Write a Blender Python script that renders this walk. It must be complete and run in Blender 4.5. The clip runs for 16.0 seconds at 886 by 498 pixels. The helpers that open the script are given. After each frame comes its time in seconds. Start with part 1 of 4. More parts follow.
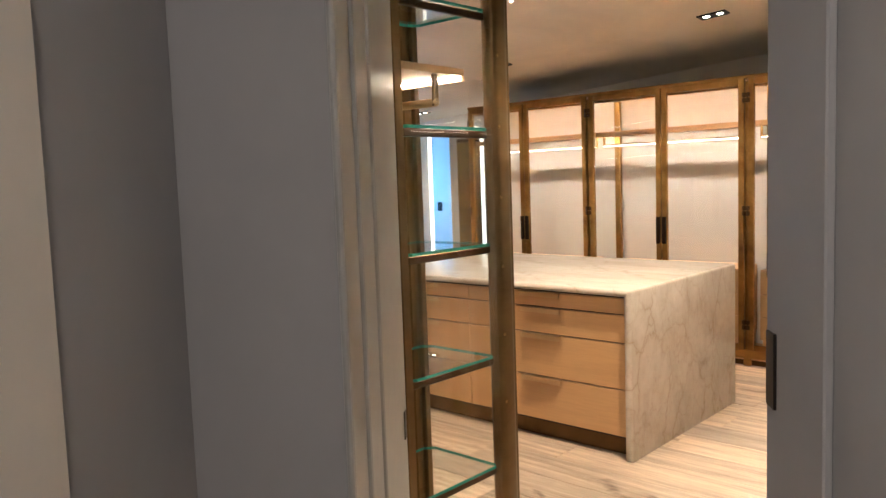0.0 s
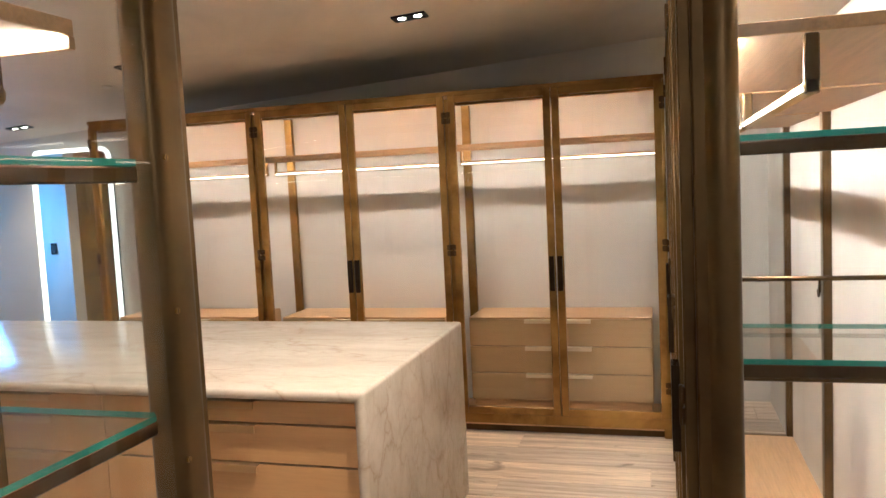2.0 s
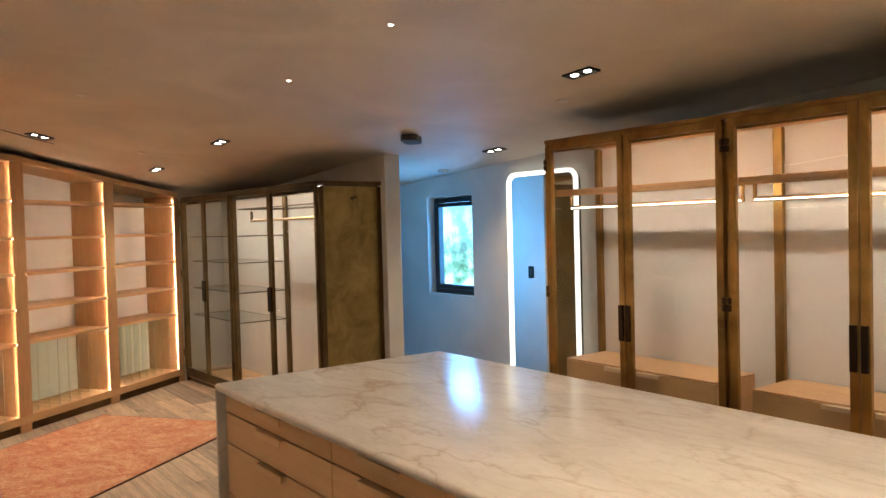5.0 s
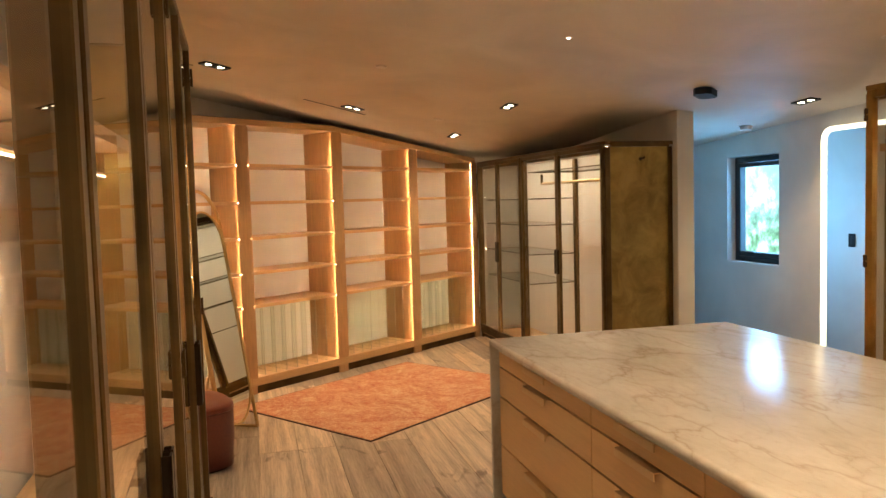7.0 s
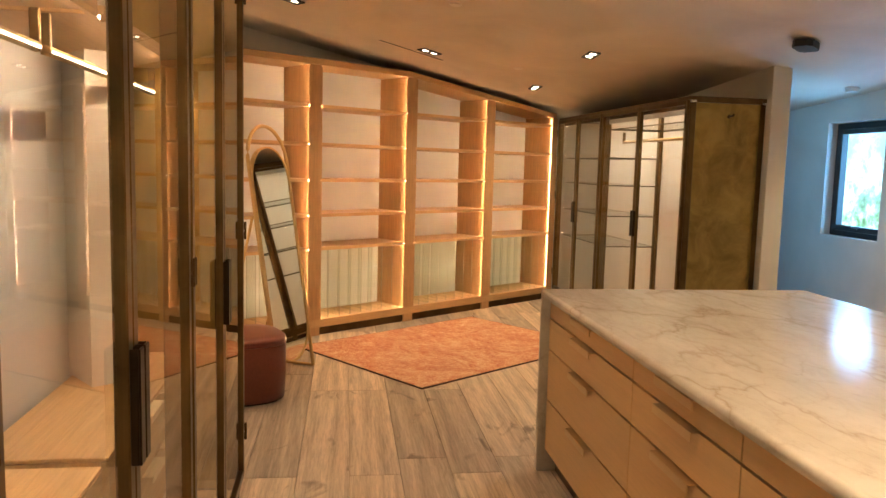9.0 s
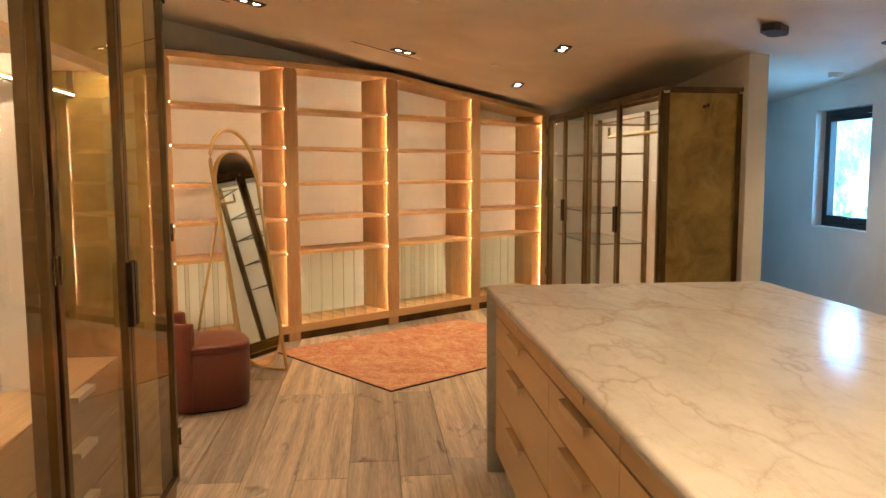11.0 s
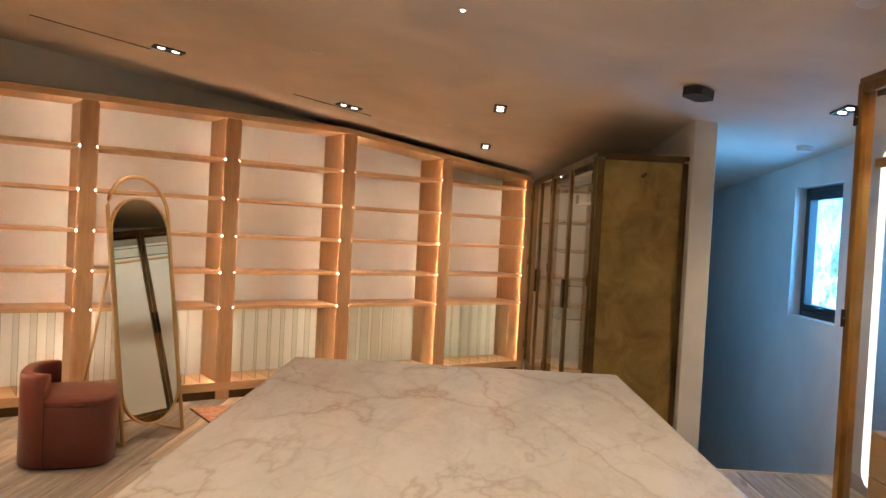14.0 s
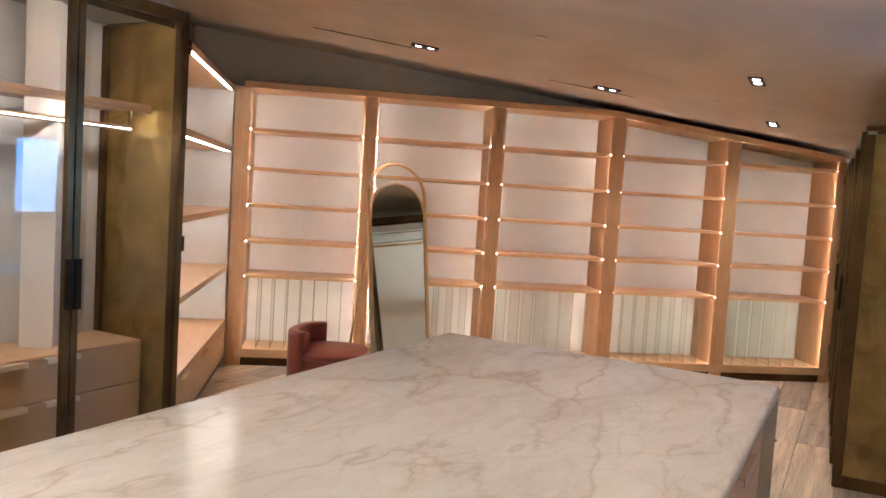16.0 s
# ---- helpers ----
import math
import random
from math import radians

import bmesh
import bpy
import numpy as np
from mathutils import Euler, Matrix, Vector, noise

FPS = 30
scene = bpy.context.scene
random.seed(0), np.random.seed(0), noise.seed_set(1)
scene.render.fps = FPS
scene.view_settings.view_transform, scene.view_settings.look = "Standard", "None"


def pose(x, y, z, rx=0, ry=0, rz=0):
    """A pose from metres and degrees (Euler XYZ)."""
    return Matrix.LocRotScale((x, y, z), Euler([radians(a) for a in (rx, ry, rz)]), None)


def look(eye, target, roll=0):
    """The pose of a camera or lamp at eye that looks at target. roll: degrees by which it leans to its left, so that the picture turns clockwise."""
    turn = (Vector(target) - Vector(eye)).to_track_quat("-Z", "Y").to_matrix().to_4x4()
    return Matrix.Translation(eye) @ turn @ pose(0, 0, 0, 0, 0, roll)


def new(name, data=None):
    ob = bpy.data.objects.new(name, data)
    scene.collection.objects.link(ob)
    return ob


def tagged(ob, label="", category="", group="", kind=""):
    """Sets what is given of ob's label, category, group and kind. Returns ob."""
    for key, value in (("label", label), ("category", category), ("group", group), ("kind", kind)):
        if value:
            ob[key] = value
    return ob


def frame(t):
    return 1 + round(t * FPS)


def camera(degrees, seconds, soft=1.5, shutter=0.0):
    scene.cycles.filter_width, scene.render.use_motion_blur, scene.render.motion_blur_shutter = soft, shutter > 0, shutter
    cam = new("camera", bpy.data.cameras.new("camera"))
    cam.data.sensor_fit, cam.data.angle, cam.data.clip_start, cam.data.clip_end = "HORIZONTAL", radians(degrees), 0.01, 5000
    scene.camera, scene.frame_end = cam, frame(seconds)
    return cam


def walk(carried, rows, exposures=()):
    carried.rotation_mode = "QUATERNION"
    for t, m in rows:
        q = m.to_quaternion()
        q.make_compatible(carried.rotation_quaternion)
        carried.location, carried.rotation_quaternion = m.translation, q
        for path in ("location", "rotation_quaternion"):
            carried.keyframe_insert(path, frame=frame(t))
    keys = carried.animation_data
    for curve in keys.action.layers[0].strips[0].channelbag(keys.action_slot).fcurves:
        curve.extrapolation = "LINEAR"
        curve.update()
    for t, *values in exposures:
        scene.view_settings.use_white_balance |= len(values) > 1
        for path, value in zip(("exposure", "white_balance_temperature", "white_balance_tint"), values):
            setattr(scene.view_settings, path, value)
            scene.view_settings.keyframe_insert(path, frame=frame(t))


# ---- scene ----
cam = camera(60.1, 16.0)
PATH = [
    (0, (0.011, 0.84, 1.514), (-1.336, 2.307, 1.336), -2.0),
    (0.5, (-0.293, 1.1, 1.503), (-1.433, 2.734, 1.322), -2.3),
    (1, (-0.515, 1.383, 1.498), (-1.506, 3.113, 1.333), -1.9),
    (1.5, (-0.748, 1.658, 1.505), (-1.495, 3.506, 1.345), -1.9),
    (2, (-0.9, 1.91, 1.627), (-1.453, 3.825, 1.462), -2.8),
    (2.5, (-0.975, 2.126, 1.618), (-1.517, 4.044, 1.457), -2.7),
    (3, (-1.032, 2.359, 1.654), (-1.634, 4.261, 1.511), -2.0),
    (3.5, (-1.075, 2.58, 1.636), (-1.809, 4.437, 1.531), -1.5),
    (4, (-1.136, 2.805, 1.635), (-2.128, 4.54, 1.559), -1.2),
    (4.2, (-1.143, 2.904, 1.638), (-2.278, 4.548, 1.556), -1.5),
    (4.5, (-1.16, 2.949, 1.647), (-2.495, 4.436, 1.574), -1.4),
    (5, (-1.209, 3.044, 1.665), (-2.817, 4.231, 1.605), -1.5),
    (5.2, (-1.216, 3.059, 1.665), (-2.897, 4.14, 1.606), -1.8),
    (7.3, (-1.205, 3.231, 1.612), (-3.157, 3.644, 1.48), -0.9),
    (7.5, (-1.218, 3.237, 1.577), (-3.178, 3.612, 1.444), -0.3),
    (8, (-1.213, 3.228, 1.537), (-3.18, 3.556, 1.388), 0.7),
    (8.3, (-1.25, 3.307, 1.518), (-3.222, 3.599, 1.355), 1.1),
    (8.5, (-1.265, 3.327, 1.504), (-3.237, 3.61, 1.328), 1.5),
    (9, (-1.316, 3.41, 1.503), (-3.288, 3.662, 1.285), 1.5),
    (11.3, (-1.359, 3.896, 1.46), (-3.342, 4.072, 1.26), -0.1),
    (11.5, (-1.388, 3.95, 1.481), (-3.371, 4.134, 1.301), 0.3),
    (12, (-1.472, 4.146, 1.496), (-3.459, 4.336, 1.362), 1.5),
    (12.5, (-1.527, 4.32, 1.51), (-3.517, 4.484, 1.394), 2.2),
    (13, (-1.53, 4.516, 1.495), (-3.526, 4.609, 1.406), 2.9),
    (13.5, (-1.628, 4.845, 1.513), (-3.627, 4.847, 1.432), 3.1),
    (14, (-1.672, 5.049, 1.49), (-3.671, 5.003, 1.44), 3.0),
    (14.5, (-1.76, 5.392, 1.537), (-3.747, 5.176, 1.473), 2.9),
    (15, (-1.779, 5.626, 1.525), (-3.735, 5.221, 1.424), 3.8),
    (15.5, (-1.858, 5.795, 1.509), (-3.747, 5.149, 1.377), 3.7),
    (16, (-1.903, 5.96, 1.528), (-3.655, 5.004, 1.388), 3.6),
]
walk(cam, [(t, look(eye, target, roll)) for t, eye, target, roll in PATH],
     exposures=[(0, 0.52, 5450, 4), (0.5, 0.52, 5400, 4), (1.0, 0.45, 5200, 4), (1.5, 0.32, 5150, 4), (3, 0.2, 5300, 4), (5, -0.1, 5700, 4), (7.5, 0.08, 7050, 5), (9, 0.15, 7050, 6), (11.5, 0.09, 6850, 4), (12.5, 0.03, 6350, 4), (13.5, 0.1, 5850, 4), (14.5, 0.1, 5400, 4), (16, 0.1, 4800, 5)])

# ---- world, sun and large lights ----
world = bpy.data.worlds.new("world")
scene.world = world
world.use_nodes = True
wn = world.node_tree.nodes
sky = wn.new("ShaderNodeTexSky")
sky.sky_type, sky.sun_disc, sky.sun_elevation, sky.sun_rotation = "NISHITA", False, radians(48), radians(200)
world.node_tree.links.new(sky.outputs[0], wn["Background"].inputs["Color"])
wn["Background"].inputs["Strength"].default_value = 0.12
sun = new("sun", bpy.data.lights.new("sun", "SUN"))
sun.data.energy, sun.data.angle, sun.data.color = 3.0, radians(0.5), (1.0, 0.95, 0.88)
sun.matrix_world = look((0, 0, 20), (-3, 9, 0))

WARM = (1.0, 0.70, 0.43)
SPOT_POWER = 62.0


def lamp(name, kind, matrix, power, color=WARM, **more):
    ob = new(name, bpy.data.lights.new(name, kind))
    ob.matrix_world = matrix
    ob.data.energy, ob.data.color = power, color
    for key, value in more.items():
        if key == "size":
            ob.data.shape, ob.data.size, ob.data.size_y = "RECTANGLE", value[0], value[1]
        elif key == "spot":
            ob.data.spot_size, ob.data.spot_blend, ob.data.shadow_soft_size = radians(value), 0.9, 0.04
    return ob


# ---- materials ----
def rgb(c, k=1.0):
    return (c[0] * k, c[1] * k, c[2] * k, 1.0)


def base_mat(name, rough=0.5, metal=0.0):
    m = bpy.data.materials.new(name)
    m.use_nodes = True
    n = m.node_tree.nodes
    b = n["Principled BSDF"]
    b.inputs["Roughness"].default_value, b.inputs["Metallic"].default_value = rough, metal
    return m, n, m.node_tree.links, b


def coords(n, l, scale, kind="Object", rot=(0, 0, 0)):
    tc, mp = n.new("ShaderNodeTexCoord"), n.new("ShaderNodeMapping")
    mp.inputs["Scale"].default_value = scale
    mp.inputs["Rotation"].default_value = rot
    l.new(tc.outputs[kind], mp.inputs["Vector"])
    return mp.outputs[0]


def noise_tex(n, l, vec, scale, detail=4.0, distortion=0.0, rough=0.55):
    t = n.new("ShaderNodeTexNoise")
    t.inputs["Scale"].default_value, t.inputs["Detail"].default_value = scale, detail
    t.inputs["Distortion"].default_value, t.inputs["Roughness"].default_value = distortion, rough
    l.new(vec, t.inputs["Vector"])
    return t.outputs["Fac"]


def ramp(n, l, fac, stops):
    r = n.new("ShaderNodeValToRGB")
    while len(r.color_ramp.elements) < len(stops):
        r.color_ramp.elements.new(0.5)
    for e, (p, c) in zip(r.color_ramp.elements, stops):
        e.position, e.color = p, rgb(c)
    l.new(fac, r.inputs[0])
    return r.outputs[0]


def mixc(n, l, fac, a, b, mode="MIX"):
    x = n.new("ShaderNodeMix")
    x.data_type, x.blend_type = "RGBA", mode
    if isinstance(fac, float):
        x.inputs[0].default_value = fac
    else:
        l.new(fac, x.inputs[0])
    for v, i in ((a, 6), (b, 7)):
        if isinstance(v, tuple):
            x.inputs[i].default_value = rgb(v)
        else:
            l.new(v, x.inputs[i])
    return x.outputs[2]


def bump(n, l, b, height, strength=0.2, dist=0.01):
    u = n.new("ShaderNodeBump")
    u.inputs["Strength"].default_value, u.inputs["Distance"].default_value = strength, dist
    l.new(height, u.inputs["Height"])
    l.new(u.outputs[0], b.inputs["Normal"])


def plaster(name, c, mottling=0.06, rough=0.75):
    m, n, l, b = base_mat(name, rough)
    v = coords(n, l, (1, 1, 1))
    f = noise_tex(n, l, v, 1.3, 5.0, 0.6)
    lo = tuple(x * (1 - 2.2 * mottling) for x in c)
    hi = tuple(min(1, x * (1 + mottling)) for x in c)
    l.new(ramp(n, l, f, [(0.3, lo), (0.7, hi)]), b.inputs["Base Color"])
    bump(n, l, b, noise_tex(n, l, v, 35.0, 6.0), 0.12, 0.004)
    return m


def wood(name, c, axis="X", rough=0.45, contrast=0.16, plank=False, fine_dark=0.5):
    m, n, l, b = base_mat(name, rough)
    s = {"X": (0.35, 6, 6), "Z": (6, 6, 0.35), "Y": (6, 0.35, 6)}[axis]
    v = coords(n, l, s)
    if plank:
        info, add = n.new("ShaderNodeObjectInfo"), n.new("ShaderNodeVectorMath")
        comb = n.new("ShaderNodeCombineXYZ")
        mul = n.new("ShaderNodeMath")
        mul.operation = "MULTIPLY"
        mul.inputs[1].default_value = 97.0
        l.new(info.outputs["Random"], mul.inputs[0])
        for i in range(3):
            l.new(mul.outputs[0], comb.inputs[i])
        l.new(v, add.inputs[0])
        l.new(comb.outputs[0], add.inputs[1])
        v = add.outputs[0]
    big = noise_tex(n, l, v, 1.6, 5.0, 1.6)
    fine = noise_tex(n, l, v, 16.0, 4.0, 0.4, 0.7)
    lo = tuple(x * (1 - contrast * 1.6) for x in c)
    hi = tuple(x * (1 + contrast) for x in c)
    col = ramp(n, l, big, [(0.3, lo), (0.52, c), (0.72, hi)])
    col = mixc(n, l, 0.35, col, ramp(n, l, fine, [(0.40, tuple(x * fine_dark for x in c)), (0.58, hi)]))
    if plank:
        wave = n.new("ShaderNodeTexWave")
        wave.wave_type, wave.bands_direction = "BANDS", "Y"
        wave.inputs["Scale"].default_value, wave.inputs["Distortion"].default_value = 0.5, 18.0
        wave.inputs["Detail"].default_value, wave.inputs["Detail Scale"].default_value = 3.0, 0.9
        l.new(v, wave.inputs["Vector"])
        rings = ramp(n, l, wave.outputs["Fac"], [(0.0, (0.70, 0.68, 0.66)), (0.3, (0.96, 0.95, 0.94)), (0.8, (1.0, 1.0, 1.0)), (1.0, (1.28, 1.28, 1.30))])
        col = mixc(n, l, 0.5, col, rings, "MULTIPLY")
        vk = coords(n, l, (1.3, 2.6, 1))
        addk = n.new("ShaderNodeVectorMath")
        l.new(vk, addk.inputs[0])
        l.new(comb.outputs[0], addk.inputs[1])
        knots = ramp(n, l, noise_tex(n, l, addk.outputs[0], 2.2, 3.0, 0.8), [(0.28, (0.34, 0.30, 0.27)), (0.37, (1, 1, 1))])
        col = mixc(n, l, 0.85, col, knots, "MULTIPLY")
        tone = ramp(n, l, info.outputs["Random"], [(0.0, (0.60, 0.59, 0.59)), (0.25, (0.80, 0.79, 0.79)), (0.6, (1.0, 0.97, 0.94)), (1.0, (1.22, 1.17, 1.1))])
        col = mixc(n, l, 1.0, col, tone, "MULTIPLY")
    l.new(col, b.inputs["Base Color"])
    bump(n, l, b, fine, 0.25 if plank else 0.12, 0.002)
    return m


def brass(name, dark, light, rough=0.32, scale=2.2, metal=0.9):
    m, n, l, b = base_mat(name, rough, metal)
    v = coords(n, l, (1, 1, 1))
    f = noise_tex(n, l, v, scale, 6.0, 0.7, 0.62)
    l.new(ramp(n, l, f, [(0.32, dark), (0.68, light)]), b.inputs["Base Color"])
    g = n.new("ShaderNodeMapRange")
    g.inputs["To Min"].default_value, g.inputs["To Max"].default_value = rough * 0.8, rough * 1.35
    l.new(noise_tex(n, l, v, 14.0, 4.0), g.inputs["Value"])
    l.new(g.outputs[0], b.inputs["Roughness"])
    return m


def marble(name):
    m, n, l, b = base_mat(name, 0.19)
    b.inputs["Specular IOR Level"].default_value = 0.26
    v = coords(n, l, (0.75, 1.9, 1.4), rot=(0.2, 0.15, 0.35))
    cloud = noise_tex(n, l, v, 2.1, 8.0, 0.35, 0.62)
    col = ramp(n, l, cloud, [(0.3, (0.53, 0.485, 0.425)), (0.46, (0.61, 0.57, 0.515)), (0.6, (0.66, 0.62, 0.57)), (0.8, (0.71, 0.675, 0.63))])
    small = ramp(n, l, noise_tex(n, l, v, 9.0, 6.0, 0.6, 0.65), [(0.34, (0.84, 0.825, 0.80)), (0.5, (1, 1, 1))])
    col = mixc(n, l, 0.4, col, small, "MULTIPLY")
    for k, (sc, turn, width, tint, amount, lo) in enumerate((
            (0.55, 0.35, 0.0035, (0.40, 0.31, 0.23), 0.5, 0.44),
            (1.0, 1.25, 0.0035, (0.42, 0.33, 0.25), 0.4, 0.52),
            (1.9, 0.15, 0.005, (0.44, 0.36, 0.28), 0.34, 0.54),
            (3.6, 0.8, 0.007, (0.42, 0.34, 0.27), 0.3, 0.56),
            (7.0, 0.4, 0.012, (0.44, 0.37, 0.30), 0.26, 0.57))):
        vv = coords(n, l, (0.7, 2.0, 1.5), rot=(0.2, 0.15 + 0.2 * k, turn))
        f = noise_tex(n, l, vv, sc, 7.0, 0.12, 0.52)
        veins = ramp(n, l, f, [(0.5 - 3 * width, (0, 0, 0)), (0.5 - width * 0.6, (amount * 0.35,) * 3), (0.5, (amount,) * 3), (0.5 + width * 2.2, (0, 0, 0))])
        mask = n.new("ShaderNodeMath")
        mask.operation = "MULTIPLY"
        l.new(veins, mask.inputs[0])
        l.new(ramp(n, l, noise_tex(n, l, vv, sc * 1.7 + 1.1, 2.0), [(lo - 0.08, (0, 0, 0)), (lo + 0.08, (1, 1, 1))]), mask.inputs[1])
        col = mixc(n, l, mask.outputs[0], col, tint)
    for sc, width, amount, tint, seed in ((1.5, 0.009, 0.66, (0.36, 0.27, 0.18), 0.0), (3.4, 0.011, 0.32, (0.40, 0.31, 0.22), 3.7), (8.0, 0.018, 0.17, (0.45, 0.37, 0.29), 8.1)):
        warp, add, cell = n.new("ShaderNodeTexNoise"), n.new("ShaderNodeVectorMath"), n.new("ShaderNodeTexVoronoi")
        vv = coords(n, l, (1.0, 1.7, 1.3), rot=(0.3, 0.2, 0.55 + seed))
        warp.inputs["Scale"].default_value, warp.inputs["Detail"].default_value, warp.inputs["Roughness"].default_value = 1.6 * sc, 6.0, 0.6
        l.new(vv, warp.inputs["Vector"])
        add.operation = "MULTIPLY_ADD"
        add.inputs[1].default_value = (0.55 / sc,) * 3
        l.new(warp.outputs["Color"], add.inputs[0])
        l.new(vv, add.inputs[2])
        cell.feature = "DISTANCE_TO_EDGE"
        cell.inputs["Scale"].default_value = sc
        l.new(add.outputs[0], cell.inputs["Vector"])
        line = ramp(n, l, cell.outputs["Distance"], [(0.0, (amount,) * 3), (width, (amount * 0.45,) * 3), (width * 3.5, (amount * 0.12,) * 3), (width * 9, (0, 0, 0))])
        mask = n.new("ShaderNodeMath")
        mask.operation = "MULTIPLY"
        l.new(line, mask.inputs[0])
        l.new(ramp(n, l, noise_tex(n, l, vv, sc * 1.1, 3.0), [(0.42, (0.05, 0.05, 0.05)), (0.60, (1, 1, 1))]), mask.inputs[1])
        col = mixc(n, l, mask.outputs[0], col, tint)
    l.new(col, b.inputs["Base Color"])
    return m


def simple(name, c, rough=0.5, metal=0.0, grain=0.0, scale=30.0):
    m, n, l, b = base_mat(name, rough, metal)
    b.inputs["Base Color"].default_value = rgb(c)
    if grain:
        v = coords(n, l, (1, 1, 1))
        f = noise_tex(n, l, v, scale, 5.0)
        l.new(ramp(n, l, f, [(0.3, tuple(x * (1 - grain) for x in c)), (0.7, tuple(x * (1 + grain) for x in c))]), b.inputs["Base Color"])
        bump(n, l, b, f, 0.2, 0.002)
    return m


def glow(name, c, k):
    m = bpy.data.materials.new(name)
    m.use_nodes = True
    n, l = m.node_tree.nodes, m.node_tree.links
    n.remove(n["Principled BSDF"])
    e = n.new("ShaderNodeEmission")
    e.inputs["Color"].default_value, e.inputs["Strength"].default_value = rgb(c), k
    l.new(e.outputs[0], n["Material Output"].inputs["Surface"])
    return m


def clear(name, tint, base=0.045):
    """Clear glass; base is what both its faces send back when met squarely."""
    m = bpy.data.materials.new(name)
    m.use_nodes = True
    n, l = m.node_tree.nodes, m.node_tree.links
    n.remove(n["Principled BSDF"])
    t, g, f, x = n.new("ShaderNodeBsdfTransparent"), n.new("ShaderNodeBsdfGlossy"), n.new("ShaderNodeLayerWeight"), n.new("ShaderNodeMixShader")
    f.inputs["Blend"].default_value = 0.5
    power, span = n.new("ShaderNodeMath"), n.new("ShaderNodeMath")
    power.operation, span.operation = "POWER", "MULTIPLY_ADD"
    power.inputs[1].default_value, span.inputs[1].default_value, span.inputs[2].default_value = 5.0, 1.0 - base, base
    l.new(f.outputs["Facing"], power.inputs[0])
    l.new(power.outputs[0], span.inputs[0])
    t.inputs["Color"].default_value = rgb(tint)
    g.inputs["Roughness"].default_value = 0.0
    l.new(span.outputs[0], x.inputs[0])
    l.new(t.outputs[0], x.inputs[1])
    l.new(g.outputs[0], x.inputs[2])
    l.new(x.outputs[0], n["Material Output"].inputs["Surface"])
    return m


def rug_mat():
    m, n, l, b = base_mat("rug_wool", 0.95)
    v = coords(n, l, (1, 1, 1))
    a = noise_tex(n, l, v, 2.6, 8.0, 2.2, 0.78)
    c = ramp(n, l, a, [(0.34, (0.42, 0.115, 0.065)), (0.46, (0.55, 0.21, 0.12)), (0.53, (0.66, 0.38, 0.22)), (0.64, (0.74, 0.54, 0.34))])
    d = ramp(n, l, noise_tex(n, l, v, 24.0, 6.0, 2.0, 0.75), [(0.40, (0.44, 0.12, 0.07)), (0.5, (0.60, 0.28, 0.16)), (0.60, (0.80, 0.60, 0.40))])
    l.new(mixc(n, l, 0.5, c, d), b.inputs["Base Color"])
    bump(n, l, b, noise_tex(n, l, v, 160.0, 3.0), 0.5, 0.004)
    return m


def foliage_backdrop():
    m = glow("hillside", (1, 1, 1), 1.0)
    n, l = m.node_tree.nodes, m.node_tree.links
    e = [x for x in n if x.type == "EMISSION"][0]
    v = coords(n, l, (1, 1, 1))
    f = noise_tex(n, l, v, 0.8, 9.0, 0.2, 0.72)
    c = ramp(n, l, f, [(0.36, (0.06, 0.16, 0.10)), (0.45, (0.14, 0.34, 0.26)), (0.53, (0.42, 0.66, 0.72)), (0.66, (0.75, 0.90, 1.0))])
    tc, sep, blend = n.new("ShaderNodeTexCoord"), n.new("ShaderNodeSeparateXYZ"), n.new("ShaderNodeMapRange")
    l.new(tc.outputs["Object"], sep.inputs[0])
    l.new(sep.outputs["Z"], blend.inputs["Value"])
    blend.inputs["From Min"].default_value, blend.inputs["From Max"].default_value = 0.0, 5.0
    c = mixc(n, l, blend.outputs[0], c, (0.33, 0.64, 1.0))
    l.new(c, e.inputs["Color"])
    e.inputs["Strength"].default_value = 3.0
    return m


M_WALL = plaster("wall_plaster", (0.66, 0.63, 0.58))
M_CEIL = plaster("ceiling_plaster", (0.66, 0.59, 0.50), 0.07, 0.62)
M_GREY = plaster("grey_plaster", (0.30, 0.30, 0.31), 0.05)
M_TRIM = simple("painted_trim", (0.32, 0.32, 0.31), 0.4, grain=0.03)
M_FLOOR = wood("oak_floor", (0.54, 0.45, 0.355), "X", 0.42, 0.26, plank=True)
M_OAK = wood("oak_veneer", (0.60, 0.385, 0.20), "X", 0.42, 0.07, fine_dark=0.68)
M_TAN = wood("tan_drawer_veneer", (0.56, 0.35, 0.17), "X", 0.4, 0.035, fine_dark=0.86)
M_CHEST = wood("pale_tan_veneer", (0.50, 0.35, 0.18), "X", 0.42, 0.03, fine_dark=0.9)
M_OAKZ = wood("oak_veneer_upright", (0.54, 0.32, 0.155), "Z", 0.42, 0.08, fine_dark=0.65)
M_BRASS = brass("aged_brass", (0.18, 0.10, 0.030), (0.45, 0.285, 0.090))
M_DARKBRASS = brass("dark_bronze", (0.055, 0.033, 0.015), (0.13, 0.08, 0.036), 0.34)
M_PULL = brass("blackened_bronze", (0.022, 0.015, 0.010), (0.05, 0.034, 0.020), 0.36)
M_POST = brass("rubbed_bronze", (0.085, 0.052, 0.022), (0.19, 0.125, 0.055), 0.34)
M_TAB = brass("pale_gold_tab", (0.56, 0.41, 0.23), (0.66, 0.49, 0.29), 0.30, 1.2, 0.9)
# Lit copy of M_TAB: light from the shelf strips is put into its colour.
M_LITTAB = brass("lit_satin_tab", (0.70, 0.60, 0.42), (0.80, 0.70, 0.52), 0.42, 1.2, 0.45)
